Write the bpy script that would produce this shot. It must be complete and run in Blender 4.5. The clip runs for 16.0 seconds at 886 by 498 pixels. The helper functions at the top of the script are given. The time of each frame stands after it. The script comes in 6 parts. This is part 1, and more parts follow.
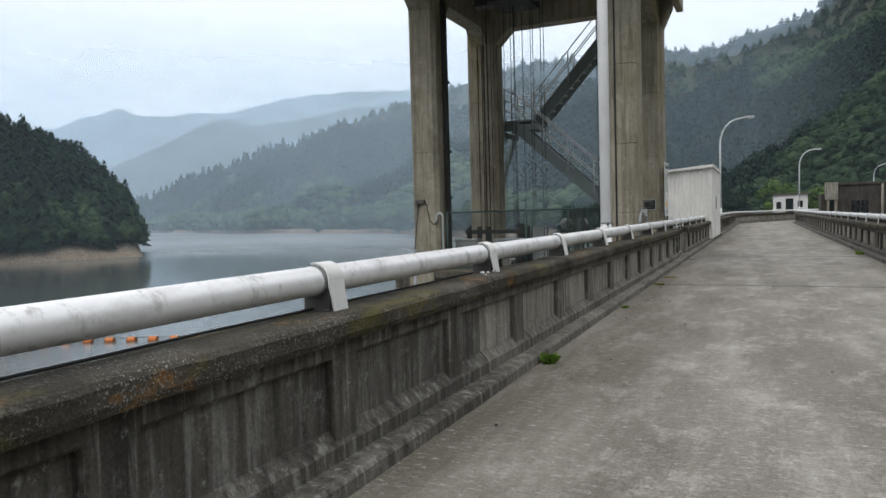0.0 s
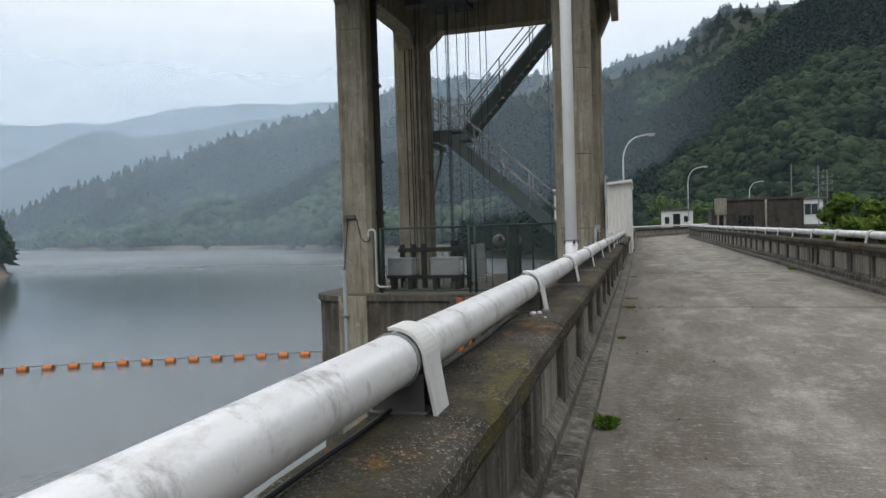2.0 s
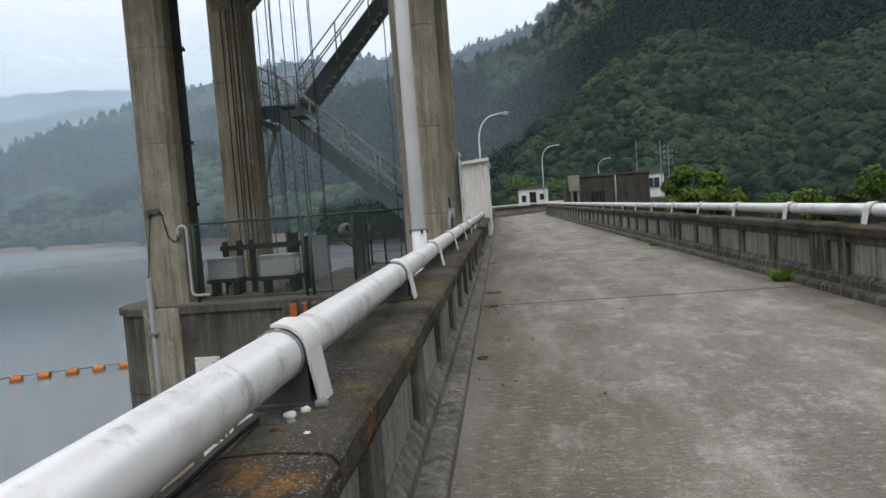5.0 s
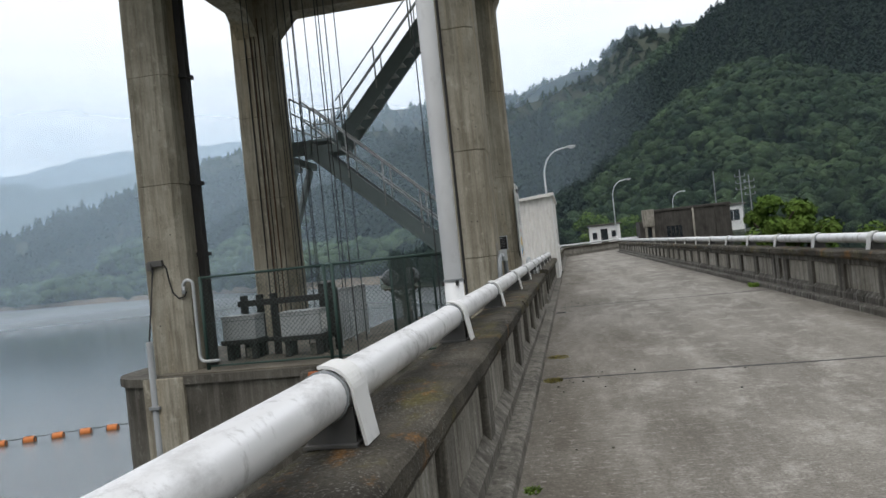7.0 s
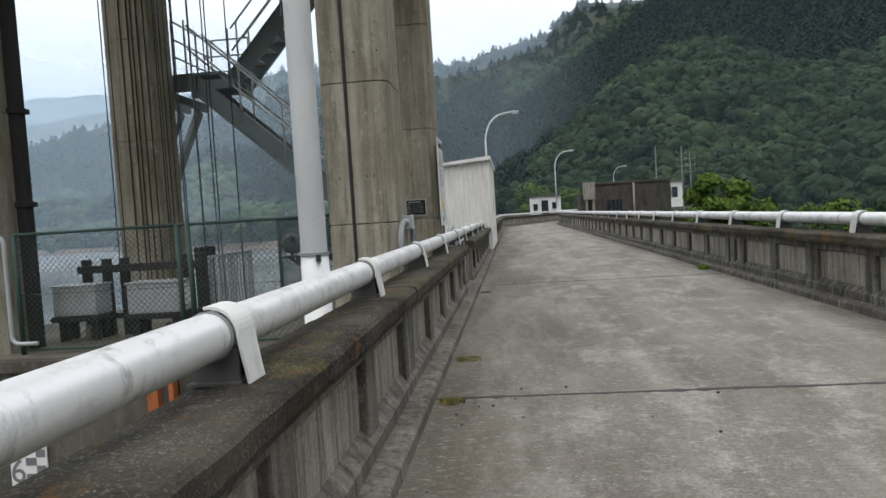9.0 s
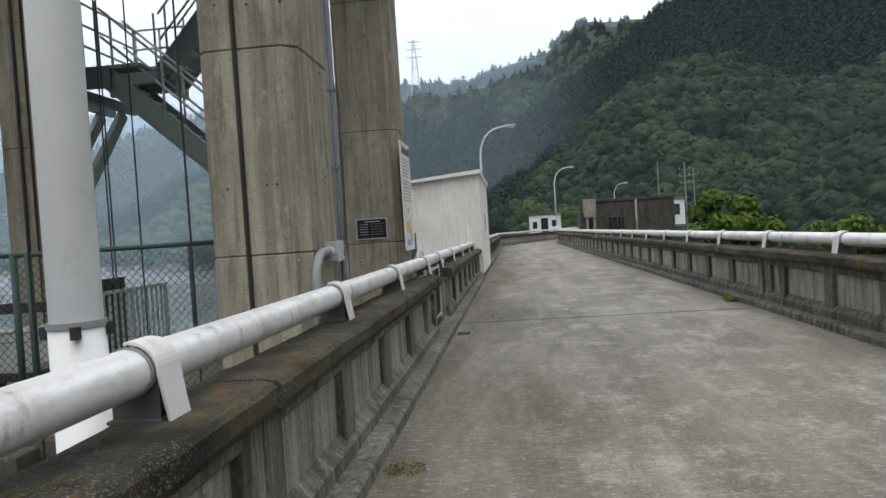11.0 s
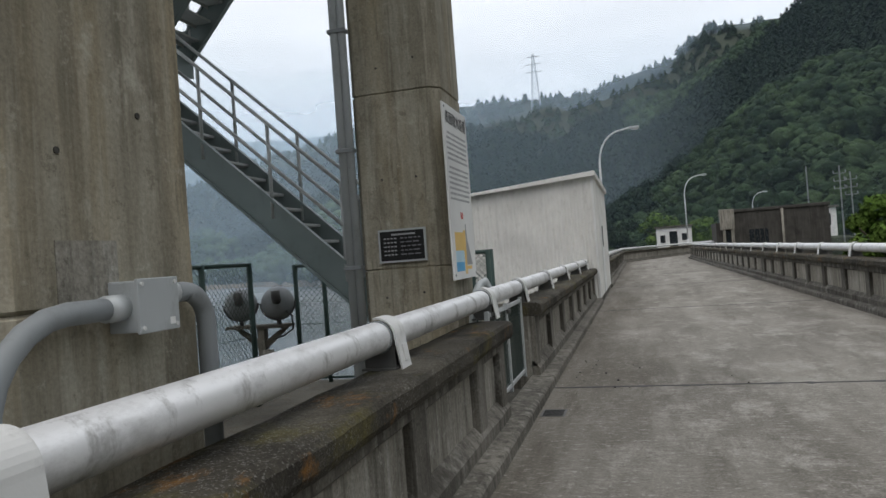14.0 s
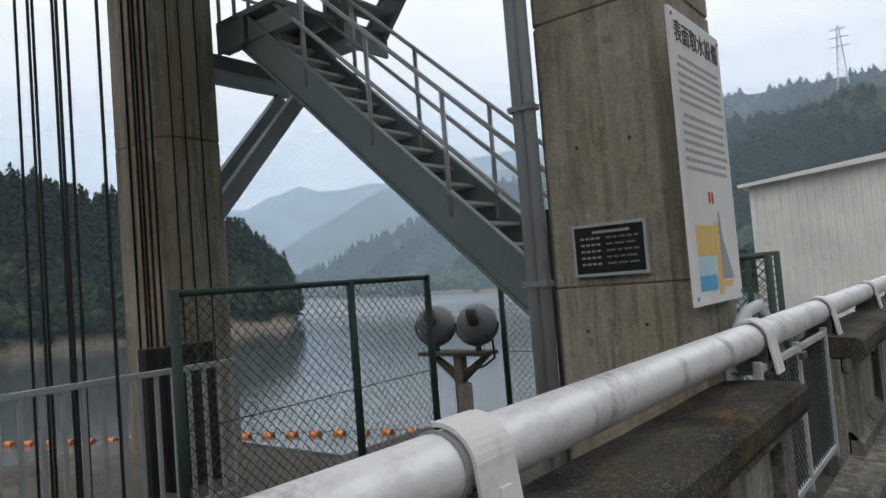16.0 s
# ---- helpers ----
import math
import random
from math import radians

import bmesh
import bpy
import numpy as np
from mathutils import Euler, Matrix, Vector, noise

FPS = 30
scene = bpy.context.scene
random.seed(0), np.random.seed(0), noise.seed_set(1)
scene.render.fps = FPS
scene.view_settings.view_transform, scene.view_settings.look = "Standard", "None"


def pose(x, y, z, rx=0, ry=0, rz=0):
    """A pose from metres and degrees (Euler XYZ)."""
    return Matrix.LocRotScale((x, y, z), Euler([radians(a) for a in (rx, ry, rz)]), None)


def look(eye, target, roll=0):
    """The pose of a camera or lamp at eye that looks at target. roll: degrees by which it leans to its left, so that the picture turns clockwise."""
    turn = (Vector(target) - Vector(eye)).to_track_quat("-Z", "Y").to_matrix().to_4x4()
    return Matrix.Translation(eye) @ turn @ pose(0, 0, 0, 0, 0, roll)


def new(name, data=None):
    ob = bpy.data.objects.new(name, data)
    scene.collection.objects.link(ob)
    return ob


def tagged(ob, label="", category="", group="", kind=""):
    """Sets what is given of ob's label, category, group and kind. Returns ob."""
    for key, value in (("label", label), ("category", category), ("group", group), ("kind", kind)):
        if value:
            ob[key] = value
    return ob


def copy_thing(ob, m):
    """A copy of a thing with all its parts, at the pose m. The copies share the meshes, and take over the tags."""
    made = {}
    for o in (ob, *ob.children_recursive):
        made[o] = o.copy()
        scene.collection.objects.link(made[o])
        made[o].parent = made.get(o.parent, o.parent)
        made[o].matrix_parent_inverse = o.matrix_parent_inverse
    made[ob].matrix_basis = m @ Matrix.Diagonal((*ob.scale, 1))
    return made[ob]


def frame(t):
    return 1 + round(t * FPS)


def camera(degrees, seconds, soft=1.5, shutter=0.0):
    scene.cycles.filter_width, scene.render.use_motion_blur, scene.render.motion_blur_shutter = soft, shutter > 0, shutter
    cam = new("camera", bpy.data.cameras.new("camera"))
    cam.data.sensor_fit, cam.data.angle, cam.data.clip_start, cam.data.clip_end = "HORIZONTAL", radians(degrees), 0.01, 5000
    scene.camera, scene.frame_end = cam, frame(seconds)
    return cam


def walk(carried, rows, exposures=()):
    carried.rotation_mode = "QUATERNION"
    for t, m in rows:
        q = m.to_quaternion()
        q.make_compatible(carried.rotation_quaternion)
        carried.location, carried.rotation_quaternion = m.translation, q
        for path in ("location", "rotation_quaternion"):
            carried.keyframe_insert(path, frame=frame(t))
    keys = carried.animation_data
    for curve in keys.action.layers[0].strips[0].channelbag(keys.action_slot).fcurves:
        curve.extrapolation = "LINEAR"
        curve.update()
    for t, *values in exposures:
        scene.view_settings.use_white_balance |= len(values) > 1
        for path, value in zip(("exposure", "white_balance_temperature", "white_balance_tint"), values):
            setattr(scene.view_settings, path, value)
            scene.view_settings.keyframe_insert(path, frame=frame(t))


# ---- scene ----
cam = camera(65.0, 16.0)
EXPOSURES = [(0.0, 0.0), (1.0, -0.15), (3.5, -0.17), (5.0, -0.08), (7.5, 0.0), (9.5, 0.1), (13.0, -0.04), (14.5, -0.28), (16.0, -0.2)]
PATH = [
    (0, (0.387, -0.008, 1.418), (-0.445, 1.808, 1.326), -1.6),
    (0.5, (-0.09, 0.237, 1.46), (-0.897, 2.067, 1.447), 0.2),
    (1, (-0.51, 0.517, 1.463), (-1.229, 2.382, 1.395), -1.7),
    (1.5, (-0.858, 0.876, 1.477), (-1.41, 2.797, 1.417), -1.7),
    (2, (-1.176, 1.239, 1.479), (-1.725, 3.161, 1.422), -1.8),
    (2.5, (-1.355, 1.659, 1.471), (-1.955, 3.566, 1.425), 0.5),
    (3, (-1.494, 2.035, 1.503), (-2.094, 3.942, 1.457), 0.4),
    (3.5, (-1.603, 2.272, 1.538), (-2.273, 4.154, 1.445), -1.3),
    (4, (-1.499, 2.573, 1.529), (-2.14, 4.463, 1.406), -0.1),
    (4.5, (-1.308, 3.19, 1.498), (-1.75, 5.138, 1.404), -4.0),
    (5, (-1.174, 3.661, 1.52), (-1.345, 5.65, 1.398), -4.3),
    (7.5, (-1.033, 6.775, 1.505), (-1.423, 8.736, 1.534), -5.9),
    (8, (-0.979, 7.37, 1.471), (-1.35, 9.335, 1.42), -5.1),
    (8.5, (-0.939, 7.959, 1.471), (-1.188, 9.943, 1.426), -4.1),
    (9, (-0.862, 8.53, 1.444), (-1.065, 10.517, 1.347), -3.6),
    (9.5, (-0.82, 9.114, 1.466), (-1.006, 11.103, 1.38), -4.8),
    (10, (-0.762, 9.742, 1.477), (-0.921, 11.734, 1.395), -3.8),
    (12.5, (-0.472, 12.982, 1.466), (-0.875, 14.941, 1.488), -4.1),
    (13, (-0.539, 13.594, 1.45), (-1.011, 15.538, 1.486), -4.0),
    (13.5, (-0.531, 14.191, 1.46), (-0.989, 16.136, 1.536), -3.9),
    (14, (-0.567, 14.828, 1.469), (-1.107, 16.753, 1.494), -4.3),
    (14.5, (-0.63, 15.432, 1.478), (-1.329, 17.305, 1.533), -5.8),
    (15, (-0.665, 16.01, 1.485), (-1.503, 17.825, 1.526), -6.2),
    (15.5, (-0.802, 16.559, 1.501), (-1.769, 18.308, 1.575), -4.9),
    (16, (-0.914, 17.039, 1.491), (-2.146, 18.611, 1.588), -4.6),
]
walk(cam, [(t, look(eye, target, roll)) for t, eye, target, roll in PATH], EXPOSURES)

# ---- sky and light ----
def nodes_of(mat):
    mat.use_nodes = True
    nt = mat.node_tree
    nt.nodes.clear()
    return nt


def link(nt, a, b):
    nt.links.new(a, b)


world = bpy.data.worlds.new("overcast_sky")
scene.world = world
world.use_nodes = True
wn = world.node_tree
wn.nodes.clear()
sky = wn.nodes.new("ShaderNodeTexSky")
sky.sky_type = "NISHITA"
sky.sun_disc = False
sky.sun_elevation = radians(58)
sky.sun_rotation = radians(200)
sky.dust_density = 4.0
bg_sky = wn.nodes.new("ShaderNodeBackground")
bg_sky.inputs[1].default_value = 0.05
link(wn, sky.outputs[0], bg_sky.inputs[0])
tc = wn.nodes.new("ShaderNodeTexCoord")
sep = wn.nodes.new("ShaderNodeSeparateXYZ")
link(wn, tc.outputs["Generated"], sep.inputs[0])
ramp = wn.nodes.new("ShaderNodeValToRGB")
ramp.color_ramp.elements[0].position = 0.0
ramp.color_ramp.elements[0].color = (0.77, 0.815, 0.87, 1)
ramp.color_ramp.elements[1].position = 0.5
ramp.color_ramp.elements[1].color = (0.93, 0.94, 0.955, 1)
e = ramp.color_ramp.elements.new(0.2)
e.color = (0.87, 0.895, 0.925, 1)
link(wn, sep.outputs["Z"], ramp.inputs[0])
mp = wn.nodes.new("ShaderNodeMapping")
mp.inputs["Scale"].default_value = (1.2, 1.2, 5.0)
link(wn, tc.outputs["Generated"], mp.inputs[0])
cl = wn.nodes.new("ShaderNodeTexNoise")
cl.inputs["Scale"].default_value = 1.6
cl.inputs["Detail"].default_value = 4
link(wn, mp.outputs[0], cl.inputs["Vector"])
cr = wn.nodes.new("ShaderNodeMapRange")
cr.inputs[1].default_value, cr.inputs[2].default_value = 0.35, 0.7
cr.inputs[3].default_value, cr.inputs[4].default_value = 0.9, 1.06
link(wn, cl.outputs[0], cr.inputs[0])
mul = wn.nodes.new("ShaderNodeVectorMath")
mul.operation = "MULTIPLY"
link(wn, ramp.outputs[0], mul.inputs[0])
link(wn, cr.outputs[0], mul.inputs[1])
bg_cloud = wn.nodes.new("ShaderNodeBackground")
bg_cloud.inputs[1].default_value = 1.17
link(wn, mul.outputs[0], bg_cloud.inputs[0])
addw = wn.nodes.new("ShaderNodeAddShader")
link(wn, bg_sky.outputs[0], addw.inputs[0])
link(wn, bg_cloud.outputs[0], addw.inputs[1])
wout = wn.nodes.new("ShaderNodeOutputWorld")
link(wn, addw.outputs[0], wout.inputs[0])

sun = new("sun", bpy.data.lights.new("sun", "SUN"))
sun.data.energy = 0.7
sun.data.angle = radians(25)
sun.data.color = (1.0, 0.97, 0.92)
sun.matrix_world = look((0, 0, 60), (-12, 22, 0))


# ---- materials ----
def ramp2(nt, src, p0, c0, p1, c1):
    r = nt.nodes.new("ShaderNodeValToRGB")
    r.color_ramp.elements[0].position, r.color_ramp.elements[0].color = p0, (*c0, 1)
    r.color_ramp.elements[1].position, r.color_ramp.elements[1].color = p1, (*c1, 1)
    link(nt, src, r.inputs[0])
    return r.outputs[0]


def noise_tex(nt, scale, detail=4, stretch=(1, 1, 1), rough=0.55):
    g = nt.nodes.new("ShaderNodeNewGeometry")
    m = nt.nodes.new("ShaderNodeMapping")
    m.inputs["Scale"].default_value = stretch
    link(nt, g.outputs["Position"], m.inputs[0])
    n = nt.nodes.new("ShaderNodeTexNoise")
    n.inputs["Scale"].default_value = scale
    n.inputs["Detail"].default_value = detail
    n.inputs["Roughness"].default_value = rough
    link(nt, m.outputs[0], n.inputs["Vector"])
    return n.outputs[0]


def mixc(nt, fac, a, b, mode="MIX"):
    m = nt.nodes.new("ShaderNodeMix")
    m.data_type, m.blend_type = "RGBA", mode
    for sock, v in ((m.inputs[0], fac), (m.inputs[6], a), (m.inputs[7], b)):
        if isinstance(v, (int, float)):
            sock.default_value = v
        elif isinstance(v, tuple):
            sock.default_value = (*v, 1)
        else:
            link(nt, v, sock)
    return m.outputs[2]


def remap(nt, src, a, b, c=0.0, d=1.0):
    m = nt.nodes.new("ShaderNodeMapRange")
    for i, v in enumerate((a, b, c, d)):
        m.inputs[i + 1].default_value = v
    link(nt, src, m.inputs[0])
    return m.outputs[0]


def surface(nt, colour, rough=0.8, metal=0.0, bump=None, strength=0.3, dist=0.01, spec=0.5):
    p = nt.nodes.new("ShaderNodeBsdfPrincipled")
    for sock, v in ((p.inputs["Base Color"], colour), (p.inputs["Roughness"], rough), (p.inputs["Metallic"], metal)):
        if isinstance(v, (int, float)):
            sock.default_value = v
        elif isinstance(v, tuple):
            sock.default_value = (*v, 1)
        else:
            link(nt, v, sock)
    p.inputs["Specular IOR Level"].default_value = spec
    if bump is not None:
        b = nt.nodes.new("ShaderNodeBump")
        b.inputs["Strength"].default_value = strength
        b.inputs["Distance"].default_value = dist
        link(nt, bump, b.inputs["Height"])
        link(nt, b.outputs[0], p.inputs["Normal"])
    o = nt.nodes.new("ShaderNodeOutputMaterial")
    link(nt, p.outputs[0], o.inputs[0])
    return p


def concrete(name, light, dark, streak, streak_amount=0.6, fine=60.0, pale=None, bump=0.35, tint=None, grain_amount=1.0, blotch=None, crust=None):
    """Weathered concrete: broad blotches, runs of dirt down the face, grain, spots, lime crust."""
    mat = bpy.data.materials.new(name)
    nt = nodes_of(mat)
    broad = noise_tex(nt, 1.1, 5)
    col = ramp2(nt, broad, 0.34, dark, 0.68, light)
    runs = noise_tex(nt, 3.2, 5, (2.4, 2.4, 0.16), 0.65)
    col = mixc(nt, remap(nt, runs, 0.47, 0.66, 0, streak_amount), col, streak)
    if tint:
        col = mixc(nt, remap(nt, noise_tex(nt, 0.9, 4, (1.6, 1.6, 0.2)), 0.5, 0.64, 0, 0.75), col, tint)
    if blotch:
        col = mixc(nt, remap(nt, noise_tex(nt, 2.4, 8, (1, 1, 0.75), 0.75), 0.55, 0.70, 0, 0.6), col, blotch)
        col = mixc(nt, remap(nt, noise_tex(nt, 9.0, 3, (1.2, 1.2, 0.02), 0.5), 0.56, 0.66, 0, 0.35), col, blotch)
    if pale:
        spots = noise_tex(nt, 4.5, 8, (1, 1, 0.7), 0.72)
        col = mixc(nt, remap(nt, spots, 0.57, 0.68, 0, 0.55), col, pale)
    if crust:
        thin = noise_tex(nt, 13.0, 5, (1, 1, 0.07), 0.65)
        col = mixc(nt, remap(nt, thin, 0.54, 0.66, 0, 0.55), col, crust)
        col = mixc(nt, remap(nt, thin, 0.46, 0.36, 0, 0.6), col, streak)
        flakes = noise_tex(nt, 11.0, 9, (1, 0.8, 0.8), 0.82)
        col = mixc(nt, remap(nt, flakes, 0.58, 0.64, 0, 0.65), col, crust)
        col = mixc(nt, remap(nt, flakes, 0.43, 0.37, 0, 0.6), col, streak)
    grain = noise_tex(nt, fine, 3, rough=0.7)
    col = mixc(nt, grain_amount, col, ramp2(nt, grain, 0.3, (0.68, 0.68, 0.68), 0.7, (1.22, 1.22, 1.22)), "MULTIPLY")
    hgt = mixc(nt, 0.35, grain, noise_tex(nt, 9, 6))
    surface(nt, col, 0.88, bump=hgt, strength=bump, dist=0.012, spec=0.25)
    return mat


def paint(name, colour, rough=0.45, metal=0.0, dirt=(0.12, 0.11, 0.09), amount=0.35, scale=7.0, bump=0.1, worn=0.55):
    mat = bpy.data.materials.new(name)
    nt = nodes_of(mat)
    d = noise_tex(nt, scale, 7, (1, 1, 0.6), 0.7)
    col = mixc(nt, remap(nt, d, worn, worn + 0.14, 0, amount), colour, dirt)
    col = mixc(nt, 1.0, col, ramp2(nt, noise_tex(nt, 1.3, 3), 0.3, (0.88, 0.88, 0.88), 0.7, (1.08, 1.08, 1.08)), "MULTIPLY")
    surface(nt, col, remap(nt, d, 0.3, 0.8, rough - 0.08, min(1, rough + 0.25)), metal, noise_tex(nt, 90, 3), bump, 0.003)
    return mat


def cap_material(name, k, speck):
    """Coping: dark weathered concrete, exposed pale aggregate, moss and a little orange lichen."""
    mat = bpy.data.materials.new(name)
    nt = nodes_of(mat)
    col = ramp2(nt, noise_tex(nt, 1.7, 6), 0.36, (0.022 * k, 0.020 * k, 0.016 * k), 0.68, (0.085 * k, 0.078 * k, 0.062 * k))
    col = mixc(nt, remap(nt, noise_tex(nt, 3.1, 7, (1, 0.6, 1), 0.7), 0.53, 0.66, 0, 0.75), col, (0.095 * k, 0.085 * k, 0.026 * k))
    col = mixc(nt, remap(nt, noise_tex(nt, 2.3, 8, (1.3, 0.8, 1), 0.75), 0.57, 0.67, 0, 0.8), col, (0.24, 0.115, 0.025))
    col = mixc(nt, remap(nt, noise_tex(nt, 6.0, 8, (1, 1, 1), 0.75), 0.60, 0.72, 0, 0.5), col, (0.22, 0.215, 0.19))
    g = nt.nodes.new("ShaderNodeNewGeometry")
    vor = nt.nodes.new("ShaderNodeTexVoronoi")
    vor.inputs["Scale"].default_value = 92
    warp = nt.nodes.new("ShaderNodeTexNoise")
    warp.inputs["Scale"].default_value = 70
    warp.inputs["Detail"].default_value = 3
    link(nt, g.outputs["Position"], warp.inputs["Vector"])
    shift = nt.nodes.new("ShaderNodeVectorMath")
    shift.operation = "MULTIPLY_ADD"
    shift.inputs[1].default_value = (0.03, 0.03, 0.03)
    link(nt, warp.outputs["Color"], shift.inputs[0])
    link(nt, g.outputs["Position"], shift.inputs[2])
    link(nt, shift.outputs[0], vor.inputs["Vector"])
    sep_ = nt.nodes.new("ShaderNodeSeparateColor")
    link(nt, vor.outputs["Color"], sep_.inputs[0])
    pick = remap(nt, sep_.outputs[0], 0.45, 0.72, 0, 1)
    near = remap(nt, vor.outputs["Distance"], 0.34, 0.46, 1, 0)
    m = nt.nodes.new("ShaderNodeMath")
    m.operation = "MULTIPLY"
    link(nt, pick, m.inputs[0])
    link(nt, near, m.inputs[1])
    m2 = nt.nodes.new("ShaderNodeMath")
    m2.operation = "MULTIPLY"
    link(nt, m.outputs[0], m2.inputs[0])
    link(nt, remap(nt, noise_tex(nt, 2.0, 5), 0.42, 0.60, 0.08, speck), m2.inputs[1])
    col = mixc(nt, m2.outputs[0], col, (0.40, 0.395, 0.37))
    grain = noise_tex(nt, 55, 4, rough=0.75)
    col = mixc(nt, 1.0, col, ramp2(nt, grain, 0.3, (0.55, 0.55, 0.55), 0.72, (1.4, 1.4, 1.4)), "MULTIPLY")
    surface(nt, col, 0.9, bump=mixc(nt, 0.5, grain, m.outputs[0]), strength=0.9, dist=0.012, spec=0.2)
    return mat


def road_material():
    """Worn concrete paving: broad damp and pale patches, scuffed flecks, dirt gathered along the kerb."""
    mat = bpy.data.materials.new("road_concrete")
    nt = nodes_of(mat)
    col = ramp2(nt, noise_tex(nt, 0.5, 5, (1.5, 0.5, 1)), 0.33, (0.125, 0.115, 0.097), 0.7, (0.225, 0.212, 0.185))
    damp = noise_tex(nt, 0.8, 7, (1.2, 0.5, 1), 0.66)
    col = mixc(nt, remap(nt, damp, 0.50, 0.70, 0, 0.6), col, (0.085, 0.078, 0.062))
    worn = noise_tex(nt, 1.7, 11, (1, 0.6, 1), 0.82)
    col = mixc(nt, remap(nt, worn, 0.50, 0.62, 0, 0.6), col, (0.40, 0.385, 0.35))
    cracks = noise_tex(nt, 1.1, 9, (0.6, 2.5, 1), 0.78)
    col = mixc(nt, remap(nt, cracks, 0.60, 0.66, 0, 0.45), col, (0.055, 0.05, 0.042))
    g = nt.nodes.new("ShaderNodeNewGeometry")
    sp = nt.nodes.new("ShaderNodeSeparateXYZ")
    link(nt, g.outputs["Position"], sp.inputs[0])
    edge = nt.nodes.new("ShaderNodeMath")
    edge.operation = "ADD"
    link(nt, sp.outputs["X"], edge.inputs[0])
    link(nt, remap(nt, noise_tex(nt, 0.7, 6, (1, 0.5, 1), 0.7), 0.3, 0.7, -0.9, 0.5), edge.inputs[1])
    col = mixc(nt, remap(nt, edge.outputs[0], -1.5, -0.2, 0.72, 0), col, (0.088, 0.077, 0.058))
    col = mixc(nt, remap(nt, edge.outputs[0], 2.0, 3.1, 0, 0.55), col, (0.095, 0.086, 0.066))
    grain = noise_tex(nt, 48, 5, rough=0.8)
    col = mixc(nt, 1.0, col, ramp2(nt, grain, 0.32, (0.50, 0.50, 0.50), 0.70, (1.5, 1.5, 1.5)), "MULTIPLY")
    tracks = noise_tex(nt, 0.9, 6, (1.6, 0.22, 1), 0.7)
    col = mixc(nt, remap(nt, tracks, 0.46, 0.66, 0, 0.3), col, (0.40, 0.385, 0.345))
    flecks = noise_tex(nt, 15, 8, (0.7, 1.5, 1), 0.85)
    col = mixc(nt, remap(nt, flecks, 0.55, 0.62, 0, 0.6), col, (0.48, 0.47, 0.44))
    col = mixc(nt, remap(nt, flecks, 0.45, 0.38, 0, 0.6), col, (0.07, 0.065, 0.055))
    lines = noise_tex(nt, 14, 4, (0.25, 3.0, 1))
    surface(nt, col, 0.82, bump=mixc(nt, 0.4, grain, lines), strength=0.45, dist=0.01, spec=0.3)
    return mat


def pipe_material():
    """White paint over galvanised pipe, grey and stained below."""
    mat = bpy.data.materials.new("rail_white_paint")
    nt = nodes_of(mat)
    d = noise_tex(nt, 5.5, 8, (1, 0.5, 1), 0.72)
    runs = noise_tex(nt, 7, 6, (1, 1.0, 0.35), 0.7)
    col = mixc(nt, remap(nt, d, 0.50, 0.66, 0, 0.6), (0.82, 0.83, 0.84), (0.42, 0.42, 0.415))
    col = mixc(nt, remap(nt, runs, 0.56, 0.68, 0, 0.65), col, (0.22, 0.215, 0.20))
    surface(nt, col, remap(nt, d, 0.3, 0.7, 0.30, 0.52), 0.28, noise_tex(nt, 60, 4), 0.10, 0.003)
    return mat


def foliage(name, c0, c1, c2, tree=0.11):
    mat = bpy.data.materials.new(name)
    nt = nodes_of(mat)
    g = nt.nodes.new("ShaderNodeNewGeometry")
    col = ramp2(nt, noise_tex(nt, tree, 2), 0.36, c0, 0.66, c1)
    col = mixc(nt, remap(nt, noise_tex(nt, 0.016, 4), 0.42, 0.62, 0, 0.7), col, c2)
    col = mixc(nt, 1.0, col, ramp2(nt, g.outputs["Random Per Island"], 0.0, (0.78, 0.78, 0.78), 1.0, (1.2, 1.2, 1.2)), "MULTIPLY")
    leaf = noise_tex(nt, 1.1 if tree < 0.3 else 6.0, 5, rough=0.75)
    col = mixc(nt, 1.0, col, ramp2(nt, leaf, 0.32, (0.45, 0.45, 0.45), 0.68, (1.5, 1.5, 1.5)), "MULTIPLY")
    surface(nt, col, 0.85, bump=leaf, strength=1.0, dist=0.9 if tree < 0.3 else 0.1, spec=0.1)
    return mat


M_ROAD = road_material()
M_PARAPET = concrete("parapet_concrete", (0.21, 0.198, 0.17), (0.10, 0.094, 0.08), (0.045, 0.042, 0.035), 0.7, pale=(0.34, 0.33, 0.30), crust=(0.31, 0.30, 0.27))
M_PARAPET_OLD = concrete("dark_parapet_concrete", (0.15, 0.143, 0.125), (0.065, 0.061, 0.052), (0.028, 0.026, 0.022), 0.75, pale=(0.30, 0.29, 0.27), crust=(0.33, 0.325, 0.30))
M_PANEL = concrete("panel_concrete", (0.37, 0.352, 0.305), (0.215, 0.202, 0.17), (0.085, 0.078, 0.064), 0.65, pale=(0.46, 0.45, 0.41), crust=(0.44, 0.43, 0.39))
M_CAP = cap_material("cap_concrete", 1.15, 0.45)
M_CAP_OLD = cap_material("dark_cap_concrete", 1.1, 0.75)
M_PANEL_OLD = concrete("dark_panel_concrete", (0.165, 0.158, 0.14), (0.07, 0.066, 0.056), (0.03, 0.028, 0.024), 0.75, pale=(0.30, 0.295, 0.27), crust=(0.30, 0.295, 0.275))
